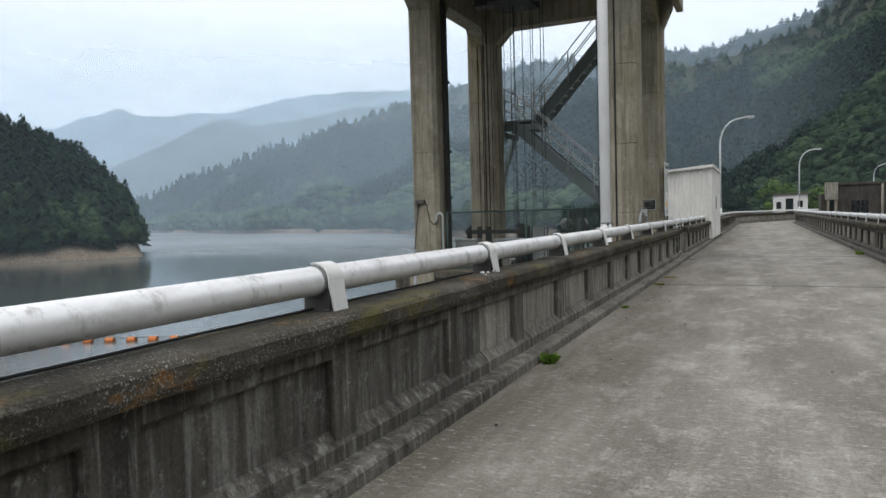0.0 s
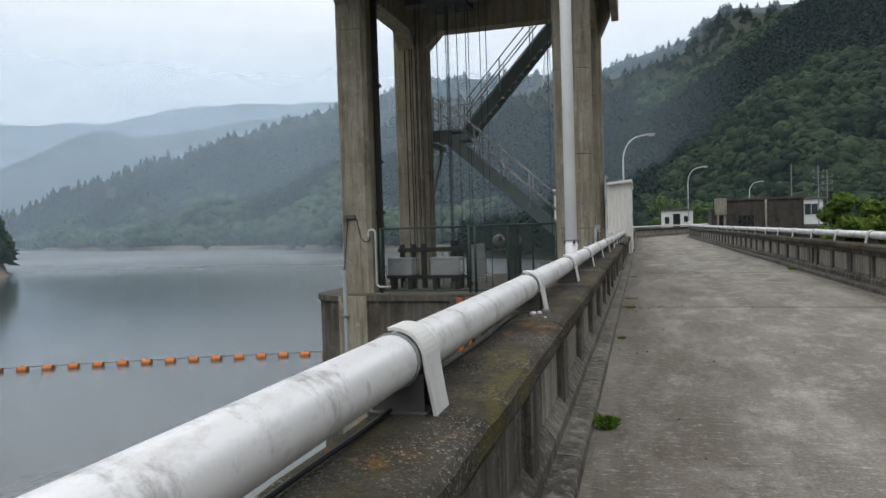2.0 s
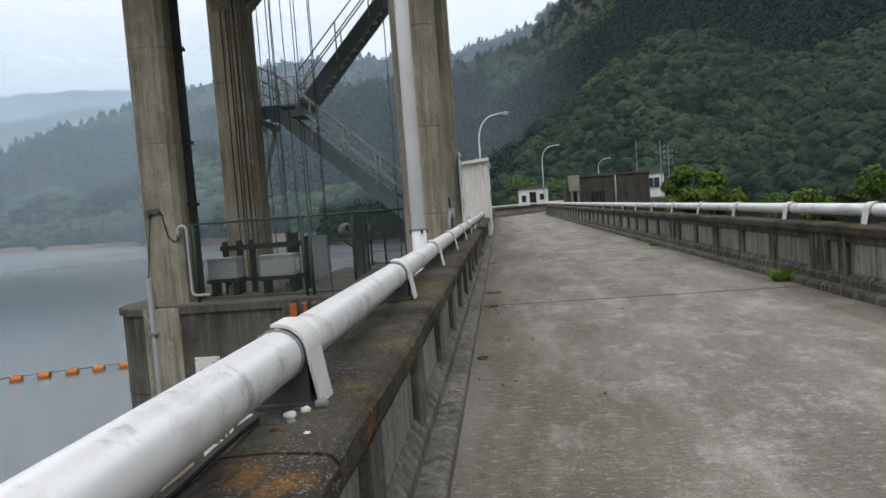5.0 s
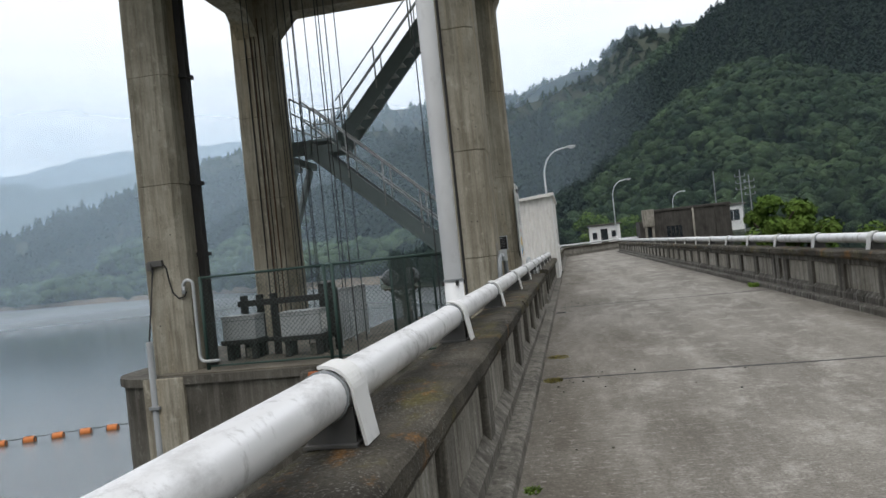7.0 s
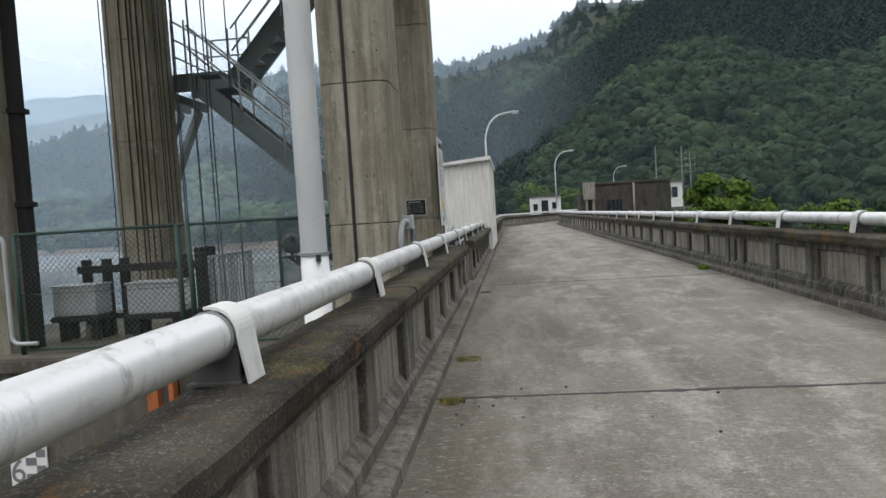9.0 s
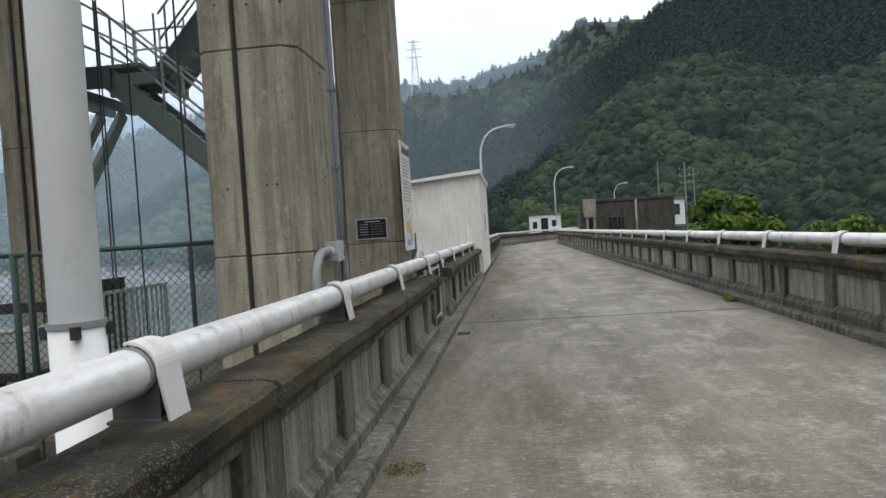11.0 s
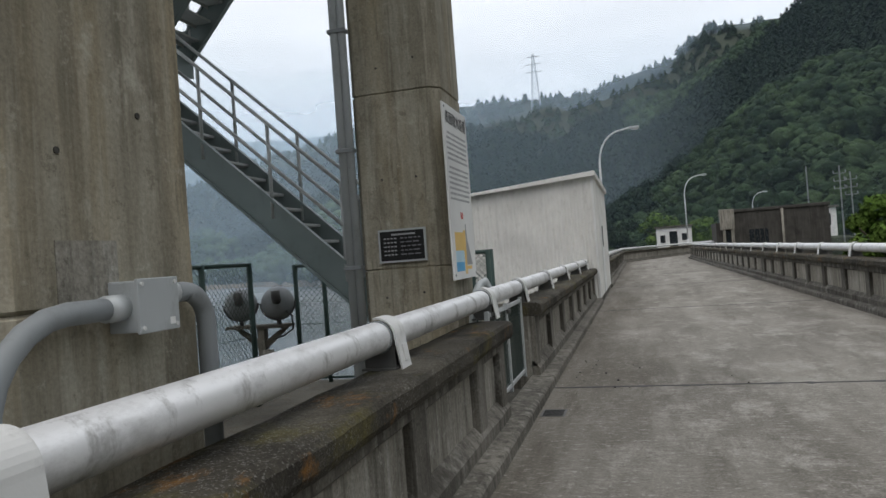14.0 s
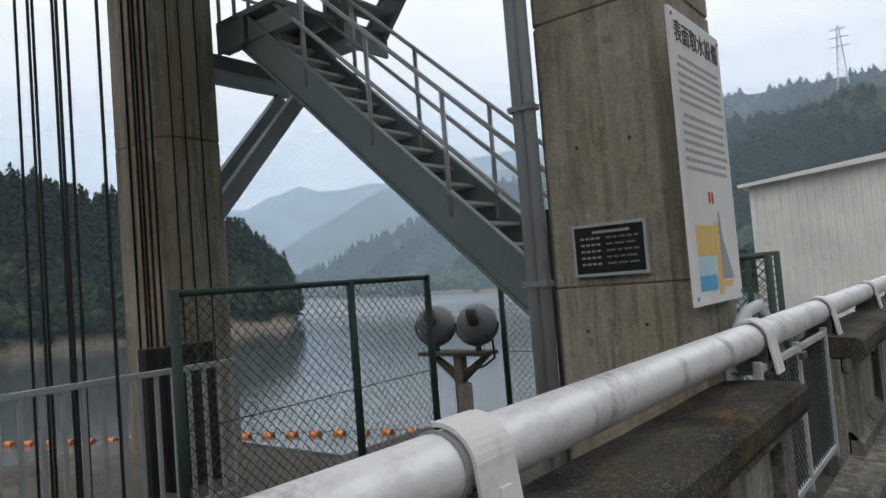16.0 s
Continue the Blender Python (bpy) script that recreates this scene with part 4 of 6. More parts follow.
def rounded_slab(x0, y0, y1, z0, z1, x1=-2.03, r=0.95):
    """The pier's outline: its front corner towards the lake is rounded."""
    ring = [(x1, y0), (x1, y1), (-5.75, y1), (-5.75, y1 - 1.75), (x0, y1 - 1.75)] + [(x0 + r - r * math.cos(radians(a)), y0 + r - r * math.sin(radians(a))) for a in range(0, 91, 10)]
    bm = bmesh.new()
    lo = [bm.verts.new((x, y, z0)) for x, y in ring]
    hi = [bm.verts.new((x, y, z1)) for x, y in ring]
    n = len(ring)
    for i in range(n):
        bm.faces.new((lo[i], lo[(i + 1) % n], hi[(i + 1) % n], hi[i]))
    bm.faces.new(lo[::-1])
    bm.faces.new(hi)
    bmesh.ops.recalc_face_normals(bm, faces=bm.faces[:])
    return bm


part("pier", rounded_slab(-8.96, 16.43, 23.2, -14, -0.16), M_PIER, tower, "dark stained concrete pier under the tower")
part("pier_top", rounded_slab(-9.0, 16.38, 23.25, -0.155, -0.02), M_PIER, tower)
for zl in (-1.7, -3.4, -5.2):
    part("pour_line", rounded_slab(-8.97, 16.42, 23.2, zl, zl + 0.022), M_DARKWALL, tower)


def beam(x0, x1, y0, y1, along, haunch=0.45, z0=7.2, z1=7.9):
    """A beam between two columns with sloped haunches at its ends."""
    bm = bmesh.new()
    if along == "x":
        prof = [(x0, z1), (x0, z0 - haunch), (x0 + haunch, z0), (x1 - haunch, z0), (x1, z0 - haunch), (x1, z1)]
        rows = [[bm.verts.new((p, y, z)) for p, z in prof] for y in (y0, y1)]
    else:
        prof = [(y0, z1), (y0, z0 - haunch), (y0 + haunch, z0), (y1 - haunch, z0), (y1, z0 - haunch), (y1, z1)]
        rows = [[bm.verts.new((x, p, z)) for p, z in prof] for x in (x0, x1)]
    for i in range(6):
        bm.faces.new((rows[0][i], rows[0][(i + 1) % 6], rows[1][(i + 1) % 6], rows[1][i]))
    bm.faces.new(rows[0])
    bm.faces.new(rows[1][::-1])
    bmesh.ops.recalc_face_normals(bm, faces=bm.faces[:])
    return part("beam", bm, M_COLUMN, tower, "dark stained concrete beam with sloped haunches")


beam(-7.12, -2.96, 20.74, 21.25, "x")
beam(-7.38, -2.92, 16.76, 17.06, "x", 0.4, 7.5, 7.95)
beam(-7.9, -7.4, 17.39, 20.66, "y")
beam(-2.86, -2.22, 17.09, 20.65, "y")
for x0, x1, yf in ((-8.08, -7.42, 16.71), (-2.85, -2.2, 16.17)):
    bm = bmesh.new()
    rows = [[bm.verts.new((x, yy, zz)) for yy, zz in ((14.2, 7.9), (14.2, 7.55), (yf - 0.34, 7.2), (yf, 6.9), (yf, 7.9))] for x in (x0, x1)]
    for i in range(5):
        bm.faces.new((rows[0][i], rows[0][(i + 1) % 5], rows[1][(i + 1) % 5], rows[1][i]))
    bm.faces.new(rows[0])
    bm.faces.new(rows[1][::-1])
    bmesh.ops.recalc_face_normals(bm, faces=bm.faces[:])
    part("cantilever", bm, M_COLUMN, tower)
for y0, y1 in ((16.2, 16.65), (20.72, 21.26)):
    bm = bmesh.new()
    rows = [[bm.verts.new((xx, y, zz)) for xx, zz in ((-2.14, 7.9), (-2.14, 6.6), (-1.87, 7.2), (-1.865, 7.25), (-1.865, 7.9))] for y in (y0, y1)]
    for i in range(5):
        bm.faces.new((rows[0][i], rows[0][(i + 1) % 5], rows[1][(i + 1) % 5], rows[1][i]))
    bm.faces.new(rows[0])
    bm.faces.new(rows[1][::-1])
    bmesh.ops.recalc_face_normals(bm, faces=bm.faces[:])
    part("road_bracket", bm, M_COLUMN, tower)
part("deck", boxes((-8.4, -1.68, 14.2, 21.9, 7.9, 8.25), bevel=0.03), M_COLUMN, tower, "concrete deck seen from below")
part("edge_beam", boxes((-1.86, -1.66, 14.3, 21.95, 7.26, 7.89), bevel=0.03), M_COLUMN, tower)
part("pilaster", boxes((-8.12, -7.4, 16.36, 16.5, -13.9, -0.03), bevel=0.02), M_COLUMN, tower, "paler concrete rib down the pier below the column")
part("guide_block", boxes((-5.3, -5.13, 16.1, 16.42, -13.5, -0.06), (-4.79, -4.6, 16.1, 16.42, -13.5, -0.06), bevel=0.02), M_PIER, tower)
part("upper_house", boxes((-8.2, -1.7, 14.9, 21.6, 8.26, 11.5), bevel=0.03), M_COLUMN, tower)
part("hoist_case", boxes((-6.5, -5.4, 18.4, 19.8, 7.35, 7.88), bevel=0.04), M_BLACK, tower, "dark hoist case under the deck")
part("trolley_beam", boxes((-7.1, -2.95, 19.0, 19.18, 7.5, 7.72), (-7.1, -2.95, 18.9, 19.28, 7.42, 7.5)), M_DARKSTEEL, tower)

# guide rails and pipes on the columns
for x, w in ((-7.72, 0.014), (-7.58, 0.02), (-7.50, 0.012), (-7.40, 0.02), (-7.27, 0.012)):
    part("guide_rail", boxes((x, x + w, 20.645, 20.668, 0, 7.15), bevel=0.006), M_BLACK if w < 0.018 else M_RUST, tower, "thin dark steel guide on the column")
for y in (20.78, 20.92, 21.1):
    part("guide_rail", boxes((-7.119, -7.10, y, y + 0.016, 0, 7.15), bevel=0.004), M_BLACK, tower)
part("guide_channel", boxes((-7.379, -7.28, 17.2, 17.36, 0, 7.2), (-7.379, -7.25, 17.16, 17.2, 0, 7.2), bevel=0.006), M_BLACK, tower, "dark rusty steel channel up the column")
for z in (1.9, 3.14, 5.0):
    part("channel_clamp", boxes((-7.378, -7.23, 17.13, 17.38, z, z + 0.07)), M_BLACK, tower)
part("earth_cable", bar((-2.62, 16.165, -0.2), (-2.62, 16.165, 7.4), 0.013, 6), M_CABLE, tower, "black cable down the column")
part("column_slot", boxes((-2.64, -2.60, 16.172, 16.182, 0, 7.2)), M_DARKWALL, tower)

# tie holes left by the formwork
for fx, fz in ((-2.44, 1.93), (-2.36, 1.93), (-2.24, 3.3), (-2.5, 3.3), (-2.42, 0.9), (-2.75, 3.32), (-2.75, 1.92)):
    part("tie_hole", bar((fx, 16.176, fz), (fx, 16.19, fz), 0.0105, 10), M_DARKWALL, tower)
for fy, fz in ((16.45, 1.86), (16.8, 2.02), (16.5, 2.6), (16.85, 2.9), (16.4, 3.5)):
    part("tie_hole", bar((-2.146, fy, fz), (-2.16, fy, fz), 0.0105, 10), M_DARKWALL, tower)
for fx, fz in ((-2.72, 2.2), (-2.4, 2.2), (-2.75, 1.15), (-2.4, 1.18), (-2.7, 3.2), (-2.35, 3.25)):
    part("tie_hole", bar((fx, 20.656, fz), (fx, 20.67, fz), 0.0105, 10), M_DARKWALL, tower)
for fx, fz in ((-7.8, 2.3), (-7.4, 2.3), (-7.8, 4.0), (-7.4, 4.05), (-7.75, 0.8)):
    part("tie_hole", bar((fx - 0.18, 16.716, fz), (fx - 0.18, 16.73, fz), 0.012, 10), M_DARKWALL, tower)

# level gauge and number plate on the pier's face
gauge = thing("water_level_gauge", -6.83, 16.1, -3.5, "white level gauge board with dark graduation bars on the pier", "gauge")
part("board", boxes((-7.07, -6.58, 16.085, 16.105, -9.6, -0.95), bevel=0.004), M_SIGNWHITE, gauge)
for m in range(9):
    zt = -0.55 - m
    for k in range(5):
        za = zt - 0.2 * k
        if za < -1.0:
            part("graduation", boxes((-6.86, -6.72, 16.079, 16.0855, za - 0.1, za - 0.005)), M_BAR, gauge)
        if za - 0.1 < -1.0:
            part("graduation", boxes((-6.72, -6.60, 16.079, 16.0855, za - 0.2, za - 0.105)), M_BAR, gauge)
    part("metre_line", boxes((-7.06, -6.59, 16.078, 16.0845, zt - 1.015, zt - 0.98)), M_INK, gauge)
for px, zz in ((-7.04, -1.0), (-6.61, -1.0), (-7.04, -2.6), (-6.61, -2.6)):
    part("bolt", bar((px, 16.086, zz), (px, 16.074, zz), 0.014, 8), M_DARKSTEEL, gauge)


GAUGE_SHIFT = Vector((-0.125, 0.31, -0.06))
gauge.location += GAUGE_SHIFT


def lettering(body, x, y, z, size, material, parent, rot=(90, 0, 0), squeeze=1.0):
    cu = bpy.data.curves.new("lettering", "FONT")
    cu.body, cu.size, cu.extrude, cu.align_x, cu.align_y = body, size, 0.001, "CENTER", "CENTER"
    tmp = new("lettering_source", cu)
    bpy.context.view_layer.update()
    me = bpy.data.meshes.new_from_object(tmp.evaluated_get(bpy.context.evaluated_depsgraph_get()))
    bpy.data.objects.remove(tmp)
    me.materials.clear()
    me.materials.append(material)
    ob = new("lettering", me)
    ob.matrix_world = pose(x, y, z, *rot) @ Matrix.Diagonal((squeeze, 1, 1, 1))
    ob.parent = parent
    ob.matrix_parent_inverse = parent.matrix_world.inverted()
    return ob


lettering("6", -7.09, 16.388, -1.39, 0.42, M_BAR, gauge)
lettering("4", -7.09, 16.388, -3.39, 0.42, M_BAR, gauge)
plate = thing("level_plate", -6.06, 16.1, -2.36, "white plate with the level 615 in dark red figures", "sign")
part("plate", boxes((-6.55, -5.57, 16.085, 16.105, -2.64, -2.1), bevel=0.004), M_SIGNWHITE, plate)
lettering("615", -6.06, 16.081, -2.36, 0.50, M_MAROON, plate, squeeze=1.12)
plate.location += Vector((-0.1, 0.31, -0.07))

# orange guide frame on the pier
slot = thing("guide_frame", -4.98, 16.05, -7, "rusty orange steel guide frame on the pier's face", "steel frame")
part("wide_bar", boxes((-5.12, -4.99, 15.99, 16.11, -13, -0.05), bevel=0.01), M_ORANGE, slot)
part("narrow_bar", boxes((-4.86, -4.80, 15.99, 16.11, -13, -0.05), bevel=0.008), M_ORANGE, slot)
for z in (-0.9, -2.5, -4.1):
    part("tie", boxes((-4.99, -4.86, 16.03, 16.07, z, z + 0.06)), M_ORANGE, slot)
part("back", boxes((-4.99, -4.86, 16.09, 16.4, -13, -0.06)), M_DARKSTEEL, slot)
for z in (-0.5, -3.3, -7.0):
    part("anchor", boxes((-5.09, -5.02, 16.11, 16.4, z, z + 0.08)), M_ORANGE, slot)

# pipe and cable on the lake-side front column
cond = thing("column_conduit", -7.8, 16.38, 0, "grey conduit and black cable on the lake-side column", "conduit")
part("riser", bar((-7.72, 16.03, -9.0), (-7.72, 16.03, 0.55), 0.055, 12), M_CONDUIT, cond, smooth=True)
part("lower_cable", bar((-7.74, 16.05, 0.5), (-7.74, 16.36, 1.75), 0.014, 6), M_CABLE, cond)
part("bracket", boxes((-7.80, -7.55, 16.32, 16.42, 1.76, 1.86), (-7.82, -7.74, 16.30, 16.42, 1.70, 1.84), bevel=0.008), M_DARKSTEEL, cond)
bm = tube(bmesh.new(), [(-7.56, 16.38, 1.8), (-7.5, 16.37, 1.72), (-7.47, 16.37, 1.5), (-7.42, 16.37, 1.3), (-7.32, 16.37, 1.2), (-7.22, 16.37, 1.22), (-7.17, 16.37, 1.3)], 0.012, 6)
part("loop_cable", bm, M_CABLE, cond, smooth=True)
bm = tube(bmesh.new(), [(-7.22, 16.36, 1.26), (-7.22, 16.36, 1.4)] + arc((-7.13, 16.36, 1.4), 0.09, 180, 0, 8) + [(-7.04, 16.36, 1.1), (-7.04, 16.36, 0.25)] + arc((-6.94, 16.36, 0.22), 0.10, 180, 270, 5) + [(-6.7, 16.36, 0.12)], 0.028, 8)
part("bent_conduit", bm, M_GALV, cond, smooth=True)
for z in (-6.0, -3.2, -0.55):
    part("clip", boxes((-7.80, -7.62, 15.96, 16.125, z, z + 0.05)), M_CONDUIT, cond)

cond.location += Vector((-0.21, 0.34, 0.03))

# white standpipe beside the parapet
pole = thing("white_standpipe", -2.365, 13.66, -6, "tall thick white-painted steel pipe beside the parapet", "pipe")
part("pipe", bar((-2.365, 13.66, -6.0), (-2.365, 13.66, 14.0), 0.1, 20), M_POLE, pole, smooth=True)
part("lower_sleeve", bar((-2.365, 13.66, -6.0), (-2.365, 13.66, 1.2), 0.107, 20), M_POLE, pole, smooth=True)
part("band", bar((-2.365, 13.66, 1.2), (-2.365, 13.66, 1.225), 0.113, 20), M_CONDUIT, pole)
for a in (200, 300, 20):
    part("bolt", boxes((-2.365 + 0.118 * math.cos(radians(a)) - 0.015, -2.365 + 0.118 * math.cos(radians(a)) + 0.015, 13.66 + 0.118 * math.sin(radians(a)) - 0.015, 13.66 + 0.118 * math.sin(radians(a)) + 0.015, 1.16, 1.21)), M_BLACK, pole)
part("wall_bracket", boxes((-2.30, -2.02, 13.6, 13.72, -1.0, -0.9), (-2.30, -2.02, 13.6, 13.72, 0.3, 0.38)), M_GALV, pole)

# junction box with conduits on the roadside column
jb = thing("junction_box", -2.09, 16.68, 1.39, "grey steel junction box with bent conduits on the column", "junction box")
part("body", boxes((-2.15, -2.045, 16.61, 16.79, 1.31, 1.47), bevel=0.006), M_GREYBOX, jb)
part("lid", boxes((-2.045, -2.032, 16.605, 16.795, 1.305, 1.475), bevel=0.004), M_GREYBOX, jb)
for yy in (16.622, 16.778):
    for zz in (1.322, 1.458):
        part("screw", bar((-2.032, yy, zz), (-2.028, yy, zz), 0.007, 8), M_STRAP, jb)
part("maker_label", boxes((-2.032, -2.0305, 16.745, 16.77, 1.322, 1.345)), M_SIGNWHITE, jb)
bm = tube(bmesh.new(), [(-2.1, 16.13, 0.2), (-2.1, 16.13, 1.08)] + [(-2.1, 16.40 - 0.27 * math.cos(radians(a)), 1.12 + 0.27 * math.sin(radians(a))) for a in range(10, 91, 16)] + [(-2.1, 16.61, 1.39)], 0.034, 12)
part("conduit", bm, M_CONDUIT, jb, smooth=True)
bm = tube(bmesh.new(), [(-2.09, 16.79, 1.42), (-2.09, 16.9, 1.42)] + [(-2.09, 16.9 + 0.12 * math.sin(radians(a)), 1.30 + 0.12 * math.cos(radians(a))) for a in range(0, 91, 15)] + [(-2.09, 17.02, 0.0)], 0.034, 12)
part("conduit", bm, M_CONDUIT, jb, smooth=True)
for p0, p1 in (((-2.1, 16.54, 1.39), (-2.1, 16.61, 1.39)), ((-2.09, 16.79, 1.42), (-2.09, 16.84, 1.42)), ((-2.1, 16.13, 1.0), (-2.1, 16.13, 1.07))):
    part("coupling", bar(p0, p1, 0.041, 12), M_GALV, jb, smooth=True)
part("patch", boxes((-2.152, -2.145, 16.42, 16.66, 1.40, 1.60)), M_PANEL, jb, "pale mortar patch")

# plaque and information board on the other roadside column
plq = thing("black_plaque", -2.565, 20.65, 1.6, "small black plaque with illegible white lines in a pale frame", "plaque")
part("panel", boxes((-2.77, -2.36, 20.635, 20.66, 1.475, 1.735)), M_PLAQUE, plq)
for s in ((-2.785, -2.345, 20.628, 20.66, 1.735, 1.752), (-2.785, -2.345, 20.628, 20.66, 1.458, 1.475), (-2.785, -2.77, 20.628, 20.66, 1.475, 1.735), (-2.36, -2.345, 20.628, 20.66, 1.475, 1.735)):
    part("frame_bar", boxes(s), M_GREYBOX, plq)
rnd = random.Random(4)
part("text_bar", boxes((-2.66, -2.44, 20.632, 20.636, 1.697, 1.712)), M_SIGNGREY, plq)
for k in range(5):
    z = 1.665 - 0.036 * k
    x = -2.735
    for _ in range(4):
        part("text_bar", boxes((x, x + 0.022, 20.632, 20.636, z, z + 0.012)), M_SIGNGREY, plq)
        x += 0.032
    x = -2.58
    while x < -2.40:
        w = rnd.uniform(0.02, 0.06)
        part("text_bar", boxes((x, min(x + w, -2.385), 20.632, 20.636, z, z + 0.011)), M_BAR, plq)
        x += w + 0.012

board = thing("information_board", -2.07, 20.88, 2.0, "white information board with illegible text and a section drawing", "sign")
SX = -2.062
part("panel", boxes((SX - 0.02, SX, 20.47, 21.28, 1.27, 2.79), bevel=0.006), M_SIGNWHITE, board)
part("batten", boxes((-2.12, SX - 0.021, 20.7, 20.75, 1.4, 2.7), (-2.12, SX - 0.021, 21.05, 21.1, 1.4, 2.7)), M_GALV, board)
lettering("表面取水設備", SX + 0.002, 20.875, 2.665, 0.125, M_INK, board, (90, 0, 90), 0.95)
rnd = random.Random(9)
for k in range(13):
    z = 2.53 - 0.045 * k - (0.03 if k > 5 else 0)
    y = 20.53 + (0.03 if k in (0, 6) else 0)
    while y < 21.20:
        w = rnd.uniform(0.025, 0.075)
        part("text_bar", boxes((SX, SX + 0.0015, y, min(y + w, 21.22), z, z + 0.019)), M_SIGNGREY, board)
        y += w + 0.014
part("red_mark", boxes((SX, SX + 0.0015, 20.82, 20.85, 1.80, 1.86), (SX, SX + 0.0015, 20.87, 20.90, 1.80, 1.86)), M_RED, board)
part("drawing_sky", boxes((SX, SX + 0.0015, 20.56, 20.86, 1.52, 1.68)), M_SIGNYEL, board)
part("drawing_pale_water", boxes((SX, SX + 0.0015, 20.56, 20.84, 1.42, 1.52)), M_SIGNPALE, board)
part("drawing_water", boxes((SX, SX + 0.0015, 20.56, 20.84, 1.34, 1.42)), M_SIGNBLUE, board)
part("drawing_intake", boxes((SX, SX + 0.0025, 20.86, 20.93, 1.31, 1.70), (SX, SX + 0.0025, 20.93, 21.10, 1.35, 1.38)), M_SIGNYEL, board)
bm = bmesh.new()
bm.faces.new([bm.verts.new((SX + 0.002, yy, zz)) for yy, zz in ((20.93, 1.39), (21.14, 1.39), (20.99, 1.62), (20.97, 1.76), (20.94, 1.76))])
part("drawing_dam", bm, M_SIGNGREY, board)
for yy in (20.5, 21.25):
    for zz in (1.31, 2.75):
        part("bolt", bar((SX, yy, zz), (SX + 0.006, yy, zz), 0.011, 8), M_CONDUIT, board)

risers = thing("riser_conduits", -3.04, 20.7, 0, "pair of grey conduits clamped up the column", "conduit")
for x, r in ((-3.055, 0.043), (-2.985, 0.036)):
    part("conduit", bar((x, 20.62, 0), (x, 20.62, 9.0), r, 12), M_GREYBOX, risers, smooth=True)
for z in (1.42, 2.47, 3.55, 5.2):
    part("clamp", boxes((-3.11, -2.94, 20.57, 20.662, z, z + 0.035), bevel=0.004), M_CONDUIT, risers)
cab = thing("switch_cabinet", -3.2, 21.5, 0, "dark grey switch cabinet on a black post by the stair", "cabinet")
part("case", boxes((-3.32, -3.06, 21.36, 21.42, 1.35, 2.12), bevel=0.01), M_CONDUIT, cab)
part("post", boxes((-3.36, -3.32, 21.36, 21.42, -0.02, 1.95), bevel=0.004), M_BLACK, cab)
hoop = thing("bent_hose", -2.0, 20.9, 0, "pale bent hose behind the handrail", "hose")
part("hose", tube(bmesh.new(), [(-2.02, 20.75, 0.1), (-2.02, 20.8, 0.9), (-2.0, 20.9, 1.12), (-1.99, 21.05, 1.2), (-1.98, 21.25, 1.22), (-1.98, 21.5, 1.08), (-1.98, 21.7, 0.85), (-1.98, 21.7, 0.1)], 0.035, 10), M_GREYBOX, hoop, smooth=True)


# ---- stair up to the deck ----
stair = thing("steel_stair", -4.8, 21.9, 0, "grey-green steel stair in two flights with pipe handrails", "staircase")


def flight(x0, z0, x1, z1, ya, yb, steps, holes):
    """A flight from its foot (x0, z0) to its head (x1, z1) between stringers at ya and yb."""
    d = Vector((x1 - x0, 0, z1 - z0)).normalized()
    n = Vector((-d.z, 0, d.x))
    if n.z < 0:
        n = -n
    for y in (ya, yb):
        web = None
        for o, w, t in ((-0.15, 0.30, 0.012), (0.135, 0.03, 0.07), (-0.165, 0.03, 0.07)):
            bm = bmesh.new()
            lo = [Vector((x0, 0, z0)) + n * o, Vector((x1, 0, z1)) + n * o]
            ring = [lo[0], lo[1], lo[1] + n * w, lo[0] + n * w]
            a = [bm.verts.new((p.x, y - t / 2, p.z)) for p in ring]
            b = [bm.verts.new((p.x, y + t / 2, p.z)) for p in ring]
            bm.faces.new(a)
            bm.faces.new(b[::-1])
            for i in range(4):
                bm.faces.new((a[i], a[(i + 1) % 4], b[(i + 1) % 4], b[i]))
            bmesh.ops.recalc_face_normals(bm, faces=bm.faces[:])
            ob = part("flange" if web else "stringer", bm, M_STAIR, web or stair, "" if web else "grey-green channel stringer")
            web = web or ob
    for k in range(steps):
        f = (k + 0.7) / steps
        x, z = x0 + (x1 - x0) * f, z0 + (z1 - z0) * f
        part("tread", boxes((x - 0.12, x + 0.12, ya + 0.01, yb - 0.01, z, z + 0.03), (x - 0.125, x - 0.115, ya + 0.01, yb - 0.01, z - 0.04, z + 0.03), bevel=0.003), M_TREAD, stair)
    for y in (ya, yb):
        for h in (0.48, 0.92):
            part("rail", bar((x0, y, z0 + h + 0.1), (x1, y, z1 + h + 0.1), 0.021, 8), M_GALV, stair, smooth=True)
        m = max(3, steps // 4)
        for k in range(m + 1):
            f = 0.04 + 0.92 * k / m
            x, z = x0 + (x1 - x0) * f, z0 + (z1 - z0) * f
            part("baluster", bar((x, y, z), (x, y, z + 1.02), 0.021, 8), M_GALV, stair, smooth=True)


flight(-2.50, 0.42, -6.85, 4.34, 21.47, 22.15, 20, False)
flight(-6.30, 4.45, -3.20, 7.85, 22.30, 22.98, 15, False)
part("foot_block", boxes((-2.9, -2.4, 21.4, 22.2, -0.02, 0.4), bevel=0.02), M_PLATFORM, stair)
part("landing", boxes((-7.16, -6.20, 21.40, 23.05, 4.38, 4.44), (-7.16, -6.70, 21.40, 21.44, 4.10, 4.40), (-6.24, -6.20, 22.2, 23.05, 4.15, 4.40), bevel=0.004), M_STAIR, stair, "steel landing beside the column")
